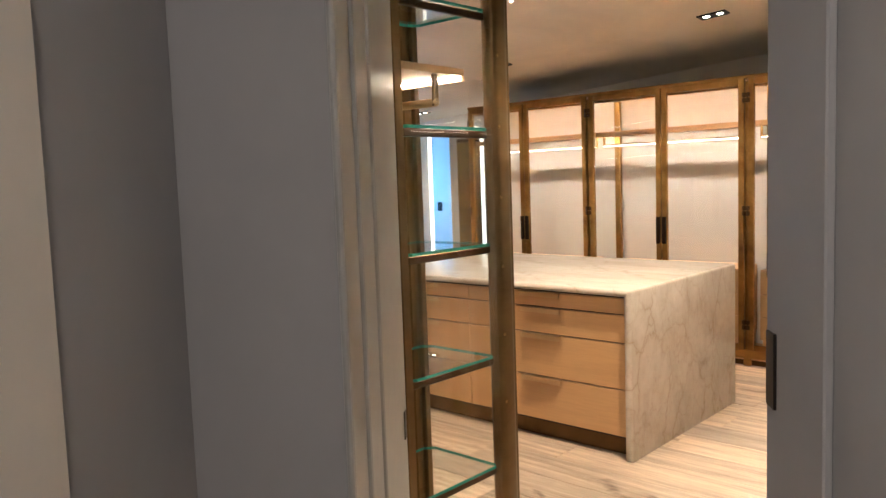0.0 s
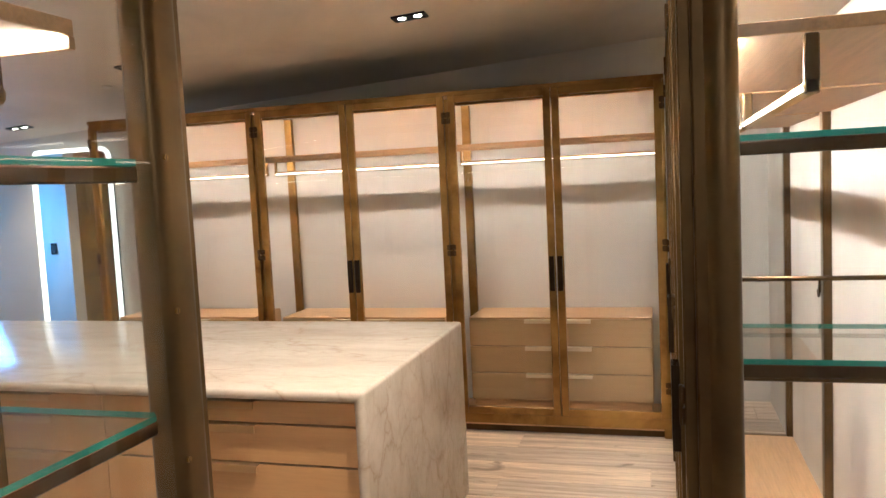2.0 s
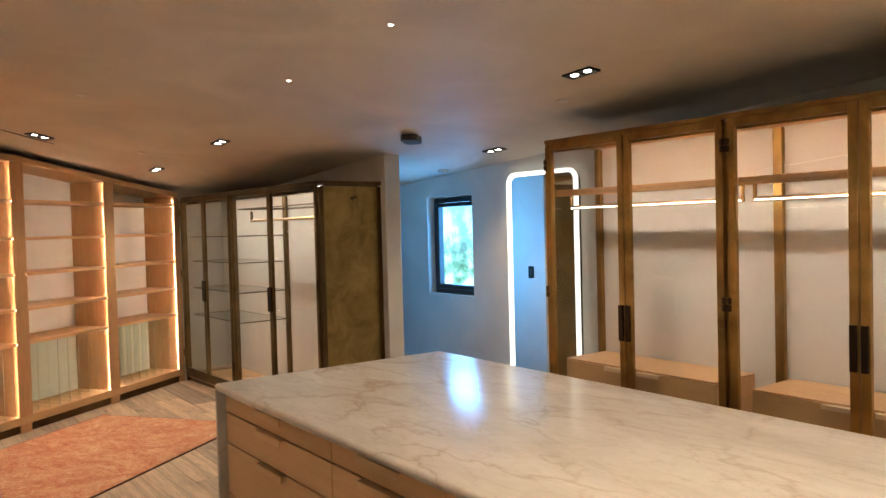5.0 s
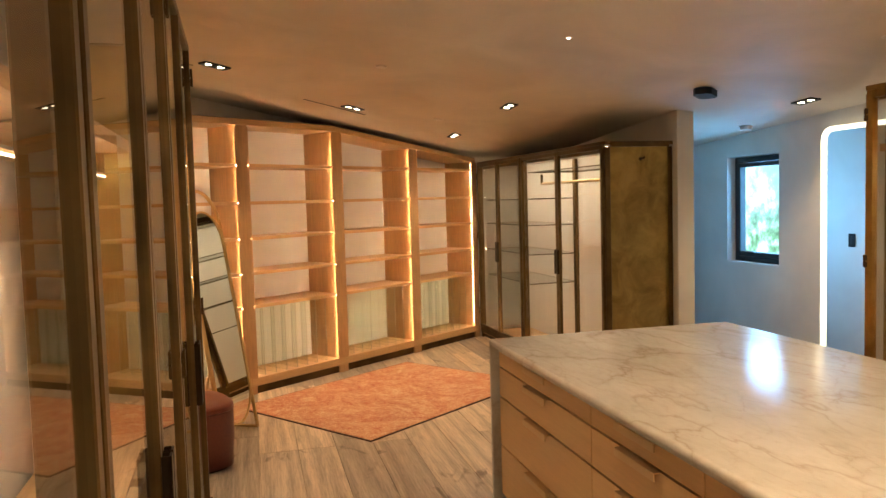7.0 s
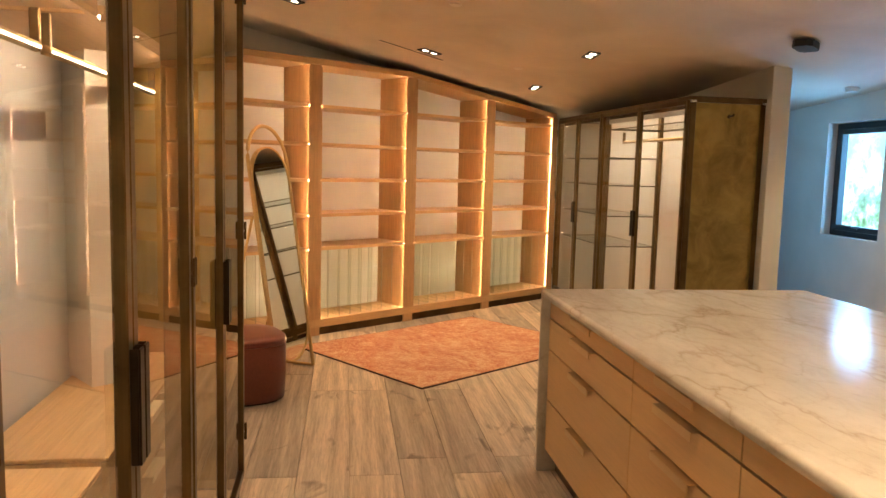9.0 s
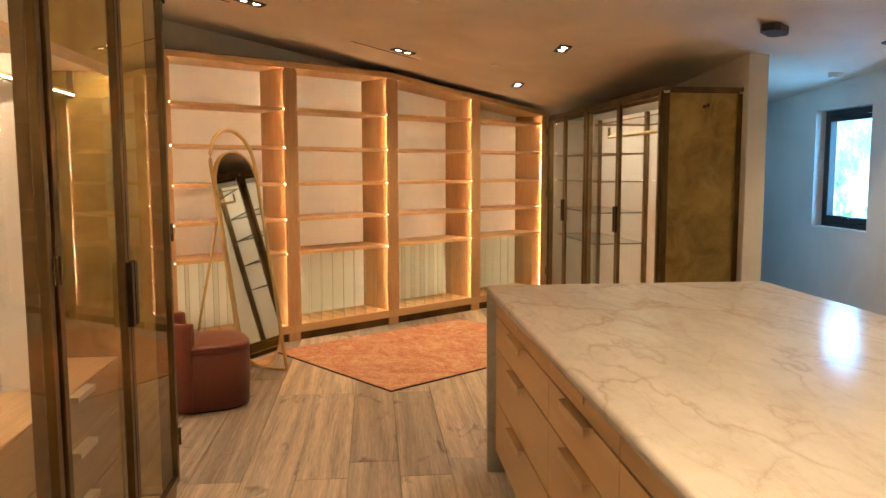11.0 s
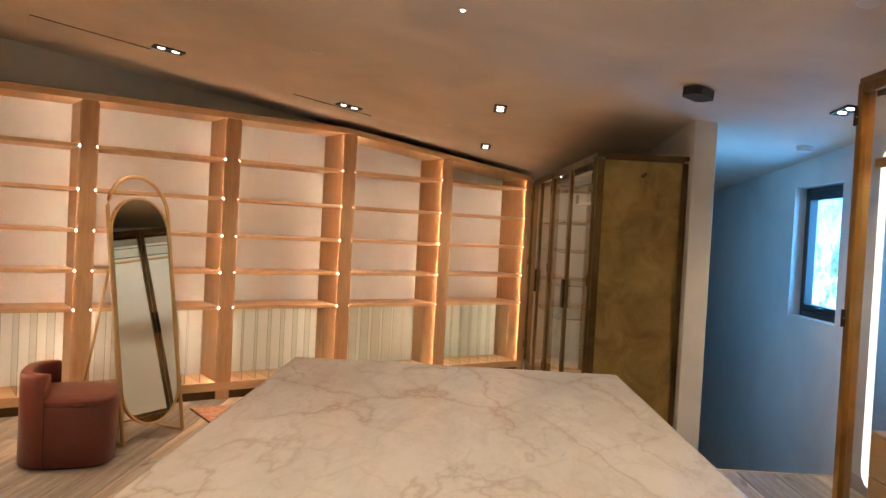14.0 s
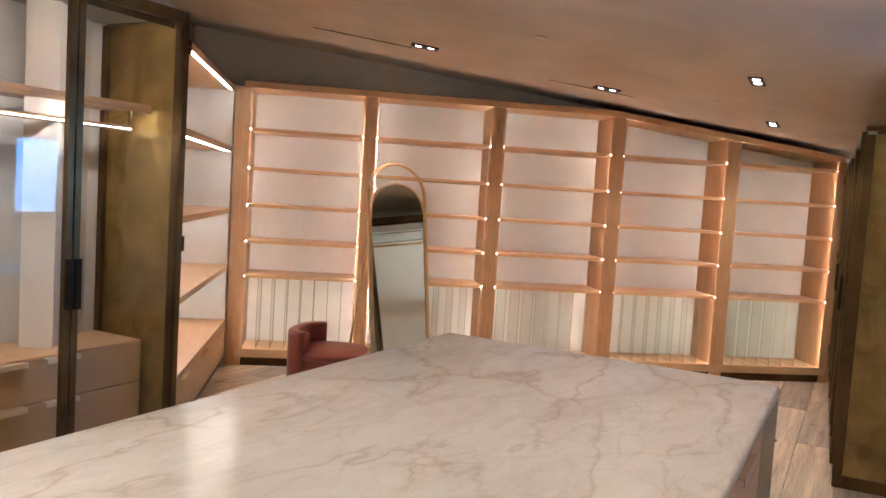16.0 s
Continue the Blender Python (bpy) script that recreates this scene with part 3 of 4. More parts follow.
def chest(x0, x1, y0, y1, z0, z1, rows, matrix, group, foot=0.0, inner=0.09):
    """A low chest of drawers with pulls near its middle seam."""
    c = root("drawer_chest", matrix @ pose((x0 + x1) / 2, y0, z0), "pale oak drawer chest inside a glazed cabinet", "drawer chest", group)
    hw, h, d = (x1 - x0) / 2, z1 - z0, y1 - y0
    if foot:
        part("plinth", boxes((-hw + 0.01, hw - 0.01, 0.03, d, 0.0, foot - 0.001)), M_OAK, c, "pale oak plinth")
    # Shade between the drawer fronts is put into the carcass colour.
    part("carcass", boxes((-hw + 0.012, hw - 0.012, 0.022, d, foot + 0.002, h - 0.014)), M_SHADEBLACK, c, "carcass in near-black, painting the shade behind the drawer gaps")
    for sx in (-1, 1):
        part("side_panel", boxes((min(sx * hw, sx * (hw - 0.012)), max(sx * hw, sx * (hw - 0.012)), 0.022, d, foot + 0.002, h - 0.014)), M_OAK, c, "pale oak side")
    part("top", boxes((-hw, hw, 0.0, d, h - 0.012, h), bevel=0.002), M_OAK, c, "pale oak top board")
    zz = [foot + 0.002 + (h - foot - 0.014) * k / rows for k in range(rows + 1)]
    for k in range(rows):
        dr = part("drawer", boxes((-hw, hw, 0.0, 0.02, zz[k] + 0.003, zz[k + 1] - 0.003), bevel=0.0015), M_CHEST, c, "smooth pale tan drawer front")
        for sx in (-1, 1):
            pull(dr, sx * (inner + 0.04), 0.0, zz[k + 1] - 0.004)
    return c


def glazed_cabinet(name, matrix, modules, depth, top, label, group="", dark=False, chests=None, left="glass", right="glass", rod=True, glass_shelves=(), shelf_z=1.885, singles=(), led=None, led_top=None, inset=0.055, glass_top_shelf=False):
    """modules: the edges along local x. The front lies in y = 0, the back in y = depth."""
    fr = M_POST if dark else M_BRASS
    c = root(name, matrix, label, "glazed wardrobe", group)
    x0, x1 = modules[0], modules[-1]
    zb = 0.045
    rail_y, rail_z = inset + 0.145, shelf_z - 0.118
    part("plinth", boxes((x0 + 0.01, x1 - 0.01, 0.03, depth - 0.01, 0.0, zb - 0.004), bevel=0.003), M_DARKBRASS, c, "dark bronze plinth")
    part("bottom_board", boxes((x0 + 0.012, x1 - 0.012, 0.012, depth - 0.016, zb, zb + 0.025)), M_OAK, c, "pale oak base board")
    part("top_board", boxes((x0 + 0.012, x1 - 0.012, 0.012, depth - 0.016, top - 0.04, top - 0.018)), M_TRIM if dark else M_OAK, c, "plain top board")
    # Unseen near-black sheet, added so less light bounces up to the ceiling.
    part("bounce_cutter", boxes((x0 + 0.046, x1 - 0.046, 0.052, depth - 0.042, top - 0.017, top - 0.012)), M_SHADEBLACK, c, "near-black sheet added on top to cut bounced light")
    part("roof_frame", boxes((x0, x1, -0.004, 0.05, top - 0.028, top), (x0, x1, depth - 0.04, depth, top - 0.03, top), (x0, x0 + 0.045, 0.05, depth - 0.04, top - 0.045, top), (x1 - 0.045, x1, 0.05, depth - 0.04, top - 0.045, top), bevel=0.003), fr, c, "brass top rail")
    part("base_rail", boxes((x0, x1, -0.004, 0.011, 0.06, 0.125), bevel=0.002), fr, c, "brass bottom rail")
    part("back_panel", boxes((x0 + 0.01, x1 - 0.01, depth - 0.012, depth - 0.002, zb, top - 0.012)), M_BACK, c, "pale lacquered back panel")
    for k, x in enumerate(modules):
        a, b = (x, x + 0.045) if k == 0 else (x - 0.045, x) if k == len(modules) - 1 else (x - 0.028, x + 0.028)
        part("front_post", boxes((a, b, -0.002, 0.046, 0.0, top - 0.046), bevel=0.004), fr, c, "brass corner post")
        part("rear_post", boxes((a, b, depth - 0.05, depth - 0.014, zb + 0.026, top - 0.046), bevel=0.003), fr, c, "brass rear post")
    for side, sx in (("left", x0), ("right", x1)):
        kind = left if side == "left" else right
        o = 0.012 if side == "left" else -0.018
        if kind == "glass":
            g = part("side_glass", pane(sx + o, sx + o + 0.006, 0.047, depth - 0.05, zb + 0.028, top - 0.046), M_SMOKE if not dark else M_GLASS, c)
            g.visible_shadow = False
        elif kind == "brass":
            part("side_panel", boxes((sx + o, sx + o + 0.006, 0.047, depth - 0.05, zb + 0.028, top - 0.046)), M_PANEL, c, "patinated brass side panel")
        part("side_rail", boxes((sx + 0.004 if side == "left" else sx - 0.034, sx + 0.034 if side == "left" else sx - 0.004, 0.047, depth - 0.05, 0.0, zb + 0.028)), fr, c)
    for k in range(len(modules) - 1):
        a, b = modules[k], modules[k + 1]
        a2, b2 = a + 0.046 if k == 0 else a + 0.03, b - 0.046 if k == len(modules) - 2 else b - 0.03
        part("light_lip", boxes((a2, b2, 0.047, 0.051, top - 0.085, top - 0.041)), fr, c, "brass lip hiding the light")
        part("led_strip", boxes((a2, b2, 0.053, 0.067, top - 0.047, top - 0.042)), led_top or led or M_LEDCAB, c, "warm lit LED strip")
        m = (a + b) / 2
        dt = top - 0.03
        if k in singles:
            brass_door(c, a + 0.03, b - 0.014, 0.127, dt, False, dark)
            m = None
        else:
            brass_door(c, a + 0.03 if k == 0 else a + 0.014, m - 0.003, 0.127, dt, True, dark)
        if m is not None:
            brass_door(c, m + 0.003, b - 0.014, 0.127, dt, False, dark)
        if rod is True or (rod and k in rod):
            sh = None if glass_top_shelf else part("shelf", boxes((a2, b2, inset, depth - 0.02, shelf_z - 0.024, shelf_z), bevel=0.002), M_OAK, c, "pale oak upper shelf")
            if glass_top_shelf:
                g = part("shelf", pane(a2, b2, inset, depth - 0.02, shelf_z - 0.01, shelf_z, 1), (M_SHELFGLASS, M_SHELFEDGE), c, "clear glass shelf")
                g.visible_shadow = False
            else:
                part("lip", boxes((a2, b2, inset, inset + 0.012, shelf_z - 0.042, shelf_z - 0.0245)), M_OAK, sh)
                part("led_strip", boxes((a2 + 0.01, b2 - 0.01, inset + 0.014, inset + 0.022, shelf_z - 0.029, shelf_z - 0.0245)), led or M_LEDCAB, sh, "warm lit LED strip")
            rd = part("hanging_rail", tube([(a2, rail_y, rail_z), (b2, rail_y, rail_z)], 0.014, 10), M_GOLD, c, "satin brass hanging rail", True)
            if not glass_top_shelf:
                part("light_line", boxes((a2 + 0.01, b2 - 0.01, rail_y - 0.0155, rail_y - 0.0125, rail_z - 0.006, rail_z)), M_LEDROD, rd, "lit underside of the rail")
            for xb in (a2, b2 - 0.012):
                part("bracket", boxes((xb, xb + 0.012, rail_y - 0.013, rail_y + 0.013, rail_z - 0.012, shelf_z - 0.026), bevel=0.003), fr, rd, "brass rail bracket")
        if k in glass_shelves:
            for z in (0.75, 1.05, 1.35, 1.62):
                g = part("shelf", pane(a2, b2, 0.09, depth - 0.02, z - 0.01, z, 1), (M_SHELFGLASS, M_SHELFEDGE), c, "clear glass shelf")
                g.visible_shadow = False
        if chests and k in chests:
            rows, ca, cb = chests[k]
            chest(a2 + ca, b2 - cb, inset + (0.015 if dark else 0.055), depth - 0.03, zb + 0.026, 0.69 if dark else 0.74, rows, matrix, "drawer chests in the glazed cabinets", 0.0 if dark else 0.115)
    return c


# the north wardrobe, three pairs of doors
N0 = -4.985
north = glazed_cabinet("wardrobe", flat_frame(N0, FRONT_N), [0, 1.385, 2.765, 4.11], 0.54, CAB_TOP, "brass-framed glazed wardrobe with lit shelves along the long wall", "glazed wardrobes round the room", chests={0: (3, 0.01, 0.14), 1: (3, 0.03, 0.08), 2: (3, 0.03, 0.06)}, led_top=M_LEDLOW)
# the east wardrobe, facing west
glazed_cabinet("wardrobe", flat_frame(FRONT_E, 6.68, 0, (0, -1)), [0, 1.115, 2.23, 3.345], 0.66, CAB_TOP + 0.06, "dark brass glazed wardrobe beside the entrance with a glass end", "glazed wardrobes round the room", dark=True, right="glass", led=M_LEDROOM)
# the south wardrobe, facing north
glazed_cabinet("wardrobe", flat_frame(-1.65, FRONT_S, 0, (-1, -0.022)), [0, 0.50, 1.74, 3.00], 0.59, CAB_TOP + 0.12, "dark brass glazed wardrobe with a glass display end", "glazed wardrobes round the room", dark=True, right="brass", chests={1: (3, 0.0, 0.0), 2: (3, 0.0, 0.0)}, singles=(0,), led=M_LEDSOUTH, led_top=M_LEDLOW, inset=0.19)
# the north-west wardrobe with the sheet brass end
NWD = (3.09, 0.13)
glazed_cabinet("wardrobe", flat_frame(-9.88, 5.80, 0, NWD), [0.0, 1.36, 3.09], 0.62, 2.06, "glazed bronze wardrobe with a patinated brass sheet end", "glazed wardrobes round the room", dark=True, right="brass", rod=(1,), glass_shelves=(0,), led=M_LEDDIM, glass_top_shelf=True)
hk = root("coat_hook", pose(-6.788 + 0.004, 6.23, 1.915), "small bronze peg on the brass side sheet", "hook")
part("rosette", disc(0.014, 0, 0.006, 16), M_DARKBRASS, hk).rotation_euler = (0, radians(90), 0)
part("peg", tube([(0.006, 0, 0), (0.06, 0, 0.004), (0.07, 0, 0.012)], 0.008, 8), M_DARKBRASS, hk)


def display_end(matrix, width, depth_in, zs, label):
    """Glass shelves on bronze bars at the end of a wardrobe; local x along the end face, y into the cabinet."""
    for z in zs:
        r = root("glass_shelf", matrix @ pose(0, 0, z), label, "shelf", "glass shelves at the wardrobe ends")
        bm = prism([(0.0, 0.012), (0.012, 0.0), (width - 0.012, 0.0), (width, 0.012), (width, depth_in - 0.03), (width - 0.03, depth_in), (0.03, depth_in), (0.0, depth_in - 0.03)], 0.0, 0.01, "z")
        for f in bm.faces:
            f.material_index = 1 if abs(f.normal.z) < 0.5 else 0
        bm.faces.remove([f for f in bm.faces if f.normal.z < -0.5][0])
        s = part("glass_plate", bm, (M_SHELFGLASS, M_EDGE), r, "clear plate with a green edge")
        s.visible_shadow = False
        part("support_bar", boxes((0.0, width, 0.006, 0.022, -0.026, -0.001), bevel=0.003), M_DARKBRASS, r, "bronze support bar")


def corner_post(x, y, spin, top, w=0.085, label="thick rounded bronze corner post"):
    p = root("corner_post", pose(x, y, 0, 0, 0, spin), label, "cabinet post")
    part("post", boxes((0, w, 0, 0.09, 0, top - 0.046), bevel=0.026, segments=4), M_POST, p, smooth=True)


corner_post(FRONT_E + 0.014, 3.325, 0, CAB_TOP + 0.06, 0.064)
corner_post(-1.712, 2.934, 0, CAB_TOP + 0.12, 0.065)
SHELVES = (0.48, 0.88, 1.28, 1.68, 2.08)
display_end(flat_frame(-1.672, 2.519, 0, (0, 1)), 0.408, 0.34, SHELVES, "clear glass display shelf with green edge")
display_end(flat_frame(-0.80, 3.36, 0, (1, 0)), 0.54, 0.34, SHELVES, "clear glass display shelf with green edge")


# No real flange: a black strip paints the shade of the gap here.
tagged(part("trim", boxes((-1.649, -1.641, 2.402, 2.457, 0, 2.6))), "near-black strip painting the shaded gap between doorway and wardrobe", "trim", kind="structure").data.materials.append(M_SHADEBLACK)
for k in range(6):
    sc = root("screw", pose(-1.6465, 2.952, 0.72 + 0.243 * k, 0, 90, 0), "small round bronze screw head on the corner post", "screw", "screws of the display end")
    part("head", disc(0.005, 0.0, 0.003, 12), M_BRASS, sc)
    part("slot", boxes((-0.004, 0.004, -0.0006, 0.0006, 0.003, 0.0034)), M_BLACK, sc)


def end_rail(x0, x1, y, z, hooks):
    r = root("valet_rail", pose(x0, y, z), "slim bronze rail with small hooks inside the glazed end", "rail", "valet rails in the wardrobe end")
    part("bar", tube([(0, 0, 0), (x1 - x0, 0, 0)], 0.006, 8), M_POST, r, "slim bronze bar", True)
    for hx in hooks:
        part("hook", tube([(hx, 0, 0.006), (hx, 0.0, -0.03), (hx, 0.012, -0.045), (hx, 0.022, -0.03)], 0.0035, 6), M_DARKBRASS, r, "small bronze hook", True)


end_rail(-0.76, -0.25, 3.44, 1.235, (0.30,))
end_rail(-0.76, -0.25, 3.92, 1.36, (0.22,))
kb = root("hanging_knob", pose(-0.46, 3.44, 1.165), "small round bronze knob hanging from a rail", "knob")
part("ball", disc(0.028, -0.01, 0.01, 20), M_DARKBRASS, kb).rotation_euler = (radians(90), 0, 0)
part("stem", tube([(0, 0, 0.028), (0, 0, 0.064)], 0.004, 6), M_DARKBRASS, kb)

# ---- the slanting shelf wall ----
def slope_top(s, off=0.0):
    x, y = slanted(s, off)
    return min(2.36, ceil_z(x, y) - 0.055)


BAYS = [0.07, 1.11, 2.20, 3.28, 4.37, 5.46]
SHELF_Z = (0.77, 1.06, 1.36, 1.665, 1.985)
SD = 0.42


def bookcase():
    """Local x runs along the wall, y points back into it."""
    mtx = flat_frame(C0[0], C0[1], 0, (DX, DY))
    for k in range(5):
        a, b = BAYS[k], BAYS[k + 1]
        c = root("shelf_unit", mtx @ pose(a, 0, 0), "lit open oak shelf bay with white glass-divided bottom", "shelving", "open shelf bays along the slanting wall")
        w = b - a
        t0, t1 = slope_top(a), slope_top(b)
        kink = [(0, t0), (w, t1)]
        if t0 > 2.359 and t1 < 2.359:
            sk = (2.36 + 0.055 - ceil_z(*C0)) / (CA * DX + CB * DY) - a
            if 0.02 < sk < w - 0.02:
                kink = [(0, t0), (sk, t0), (w, t1)]
        lo = [(x, z - 0.05) for x, z in kink][::-1]
        part("top_board", prism(kink + lo, -0.002, SD - 0.015), M_OAK, c, "oak top board")
        # Added black sheet over the bay, out of sight, keeps the wall above dark.
        part("bounce_cutter", prism([(x, z + 0.006) for x, z in kink] + [(x, z + 0.001) for x, z in kink][::-1], 0.02, SD - 0.015), M_SHADEBLACK, c, "near-black sheet added on top to cut bounced light")
        part("plinth", boxes((0, w, 0.02, SD - 0.02, 0, 0.068)), M_DARKBRASS, c, "dark recessed plinth")
        part("bottom_board", boxes((0, w, 0.0, SD - 0.015, 0.07, 0.14), bevel=0.002), M_OAK, c, "oak bottom board")
        part("back_panel", prism([(0, 0.1), (w, 0.1), (w, t1 - 0.03), (0, t0 - 0.03)], SD - 0.012, SD - 0.002), M_BACK, c, "pale back panel")
        hw = 0.055
        part("upright", prism([(-hw if k else -0.07, 0.0), (hw, 0.0), (hw, t0 - 0.052 - 0.13 * hw * (t0 < 2.35)), (-hw if k else -0.07, t0 - 0.052)], 0.001, SD - 0.014), M_OAKZ, c, "oak upright")
        if k == 4:
            part("upright", prism([(w - hw, 0.0), (w + 0.03, 0.0), (w + 0.03, t1 - 0.054), (w - hw, t1 - 0.046)], 0.0015, SD - 0.014), M_OAKZ, c, "oak upright")
        for z in SHELF_Z:
            if z > min(t0, t1) - 0.08:
                continue
            part("shelf", boxes((hw + 0.009, w - hw - 0.009, 0.004, SD - 0.014, z - 0.028, z), bevel=0.002), M_OAK, c, "oak shelf")
        for x in (hw + 0.001, w - hw - 0.007):
            zt = (t0 if x < w / 2 else t1) - 0.07
            part("led_strip", boxes((x, x + 0.006, 0.013, 0.017, 0.145, zt)), M_LED, c, "warm lit LED strip")
            xl = x if x < w / 2 else x - 0.005
            stops = [z for z in SHELF_Z if z <= min(t0, t1) - 0.08]
            lows, highs = [0.142] + [z - 0.009 for z in stops], [z - 0.019 for z in stops] + [zt + 0.003]
            part("lip", boxes(*((xl, xl + 0.011, 0.002, 0.0125, a0, b0) for a0, b0 in zip(lows, highs))), M_OAKZ, c, "oak lip hiding the light, notched at each shelf")
        n = 8
        for i in range(1, n):
            x = hw + (w - 2 * hw) * i / n
            g = part("glass_divider", pane(x - 0.0025, x + 0.0025, 0.045, SD - 0.016, 0.141, 0.738, 1), (M_DIVGLASS, M_DIVIDER), c, "clear greenish glass divider with a polished edge")
            g.visible_shadow = False


bookcase()


def corner_shelves():
    """Oak shelves at a right angle to the slanting wall, with drawers below."""
    m = flat_frame(C0[0] - DX * 0.0, C0[1] - DY * 0.0, 0, (NX, NY))
    L = 2.08
    r = root("corner_shelf_unit", m, "open oak shelves with lit front edges over low drawers", "shelving")
    d0 = 0.02
    y0, y1 = -0.42, -0.005
    part("carcass", boxes((d0, L, y0, y1 - 0.022, 0.07, 0.355)), M_OAK, r)
    part("chest_top", boxes((d0, L, y0, y1, 0.356, 0.385), bevel=0.002), M_OAK, r, "oak drawer top")
    part("plinth", boxes((d0, L, y0, y1 - 0.03, 0, 0.068)), M_DARKBRASS, r)
    for k in range(3):
        a = d0 + (L - d0) * k / 3
        dr = part("drawer", boxes((a + 0.003, a + (L - d0) / 3 - 0.003, y1 - 0.02, y1, 0.08, 0.350), bevel=0.002), M_OAK, r, "oak drawer front")
        part("handle", boxes((a + 0.30, a + 0.49, y1 - 0.01, y1 + 0.024, 0.343, 0.347), (a + 0.30, a + 0.49, y1 + 0.022, y1 + 0.026, 0.325, 0.347)), M_GOLD, dr, "folded satin gold tab handle")
    part("back_panel", boxes((d0, L, y0 - 0.012, y0 - 0.002, 0.3, 2.29)), M_BACK, r)
    part("side_panel", boxes((0.004, d0 - 0.001, y0, y1 - 0.006, 0.387, 2.268)), M_BACK, r, "pale lacquered side panel")
    for z in (0.845, 1.315, 1.815, 2.31):
        s = part("shelf", boxes((d0, L, y0, y1, z - 0.04, z), bevel=0.002), M_OAK, r, "oak shelf")
        back = 0.0 if z > 1.5 else 0.15
        part("led_strip", boxes((d0 + 0.08, L, y1 - 0.03 - back, y1 - 0.018 - back, z - 0.047, z - 0.0405)), M_LEDSOFT, s, "warm lit LED strip")


corner_shelves()


# ---- island ----
def island():
    x0, x1, y0, y1, h = -4.935, -1.925, 4.36, 5.745, 0.915
    r = root("island", pose((x0 + x1) / 2, (y0 + y1) / 2, 0), "marble waterfall island with tan drawers and gold tabs", "island")
    hx, hy = (x1 - x0) / 2, (y1 - y0) / 2
    bm = prism([(-hx, 0.0), (-hx + 0.035, 0.0), (-hx + 0.035, h - 0.035), (hx - 0.035, h - 0.035), (hx - 0.035, 0.0), (hx, 0.0), (hx, h), (-hx, h)], -hy, hy)
    edges = [e for e in bm.edges if abs(abs(e.verts[0].co.y) - hy) < 1e-4 and abs(e.verts[0].co.y - e.verts[1].co.y) < 1e-4 and min(e.verts[0].co.z, e.verts[1].co.z) > -1 and (max(abs(v.co.x) for v in e.verts) > hx - 1e-4 or min(v.co.z for v in e.verts) > h - 1e-3)]
    edges += [e for e in bm.edges if all(v.co.z > h - 1e-3 and abs(v.co.x) > hx - 1e-3 for v in e.verts) and abs(e.verts[0].co.y - e.verts[1].co.y) > 1]
    bmesh.ops.bevel(bm, geom=list(set(edges)), offset=0.016, segments=4, affect="EDGES", profile=0.5)
    part("marble_wrap", bm, M_MARBLE, r, "veined cream marble slab wrapping top and ends", True)
    # Near-black carcass: the gaps' shade comes from its colour.
    part("carcass", boxes((-hx + 0.037, hx - 0.037, -hy + 0.065, hy - 0.065, 0.10, h - 0.038)), M_SHADEBLACK, r, "carcass in near-black, painting the shade behind the drawer gaps")
    part("toe_kick", boxes((-hx + 0.037, hx - 0.037, -hy + 0.10, hy - 0.10, 0.0, 0.098)), M_DARKBRASS, r, "dark recessed toe kick")
    cols = (-4.897, -3.80, -3.06, -1.963)
    rows = (0.112, 0.370, 0.622, 0.775, 0.866)
    cx, cy = (x0 + x1) / 2, (y0 + y1) / 2
    for side in (-1, 1):
        for i in range(3):
            for k in range(4):
                a, b = cols[i] - cx + 0.0025, cols[i + 1] - cx - 0.0025
                ya = side * (hy - 0.042)
                yb = side * (hy - 0.063)
                bmd = boxes((a, b, min(ya, yb), max(ya, yb), rows[k] + 0.004, rows[k + 1] - 0.004), bevel=0.0012)
                d = part("drawer", bmd, M_TAN, r, "tan leather-smooth drawer front")
                xm, w, z = (a + b) / 2, 0.27, rows[k + 1] - 0.004
                o = sorted((side * (hy - 0.05), side * (hy - 0.016)))
                p = sorted((side * (hy - 0.020), side * (hy - 0.016)))
                part("handle", boxes((xm - w / 2, xm + w / 2, o[0], o[1], z - 0.002, z + 0.002), (xm - w / 2, xm + w / 2, p[0], p[1], z - 0.026, z - 0.002), bevel=0.0008), M_TAB, d, "folded satin gold tab handle")


island()


# ---- lit mirror on the north wall ----
def round_rect(w, h, r, n=8, square_bottom=False):
    pts = []
    for cx, cz, a0 in ((w / 2 - r, h - r, 0), (-w / 2 + r, h - r, 90), (-w / 2 + r, r, 180), (w / 2 - r, r, 270)):
        for k in range(n + 1):
            a = radians(a0 + 90 * k / n)
            pts.append((cx + r * math.cos(a), cz + r * math.sin(a)))
    return pts


def band(w, h, r, t, y0, y1):
    """A closed frame between two rounded outlines."""
    bm = bmesh.new()
    outer, inner = round_rect(w, h, r), [(x, z + t) for x, z in round_rect(w - 2 * t, h - 2 * t, max(r - t, 0.01))]
    n = len(outer)
    vs = [[bm.verts.new((x, y, z)) for x, z in ring] for ring, y in ((outer, y0), (inner, y0), (inner, y1), (outer, y1))]
    for i in range(n):
        j = (i + 1) % n
        for a, b in ((0, 1), (1, 2), (2, 3), (3, 0)):
            bm.faces.new((vs[a][i], vs[a][j], vs[b][j], vs[b][i]))
    bmesh.ops.recalc_face_normals(bm, faces=bm.faces[:])
    return bm


mr = root("wall_mirror", flat_frame(-5.90, NORTH - 0.04, 0.09), "tall wall mirror with rounded corners and lit edge", "mirror")
part("lit_band", band(0.84, 2.02, 0.10, 0.035, -0.03, -0.006), M_LEDMIRROR, mr, "glowing warm white border")
part("backing", prism(round_rect(0.80, 1.98, 0.09), -0.005, 0.035), M_BLACK, mr).location = (0, 0, 0.02)
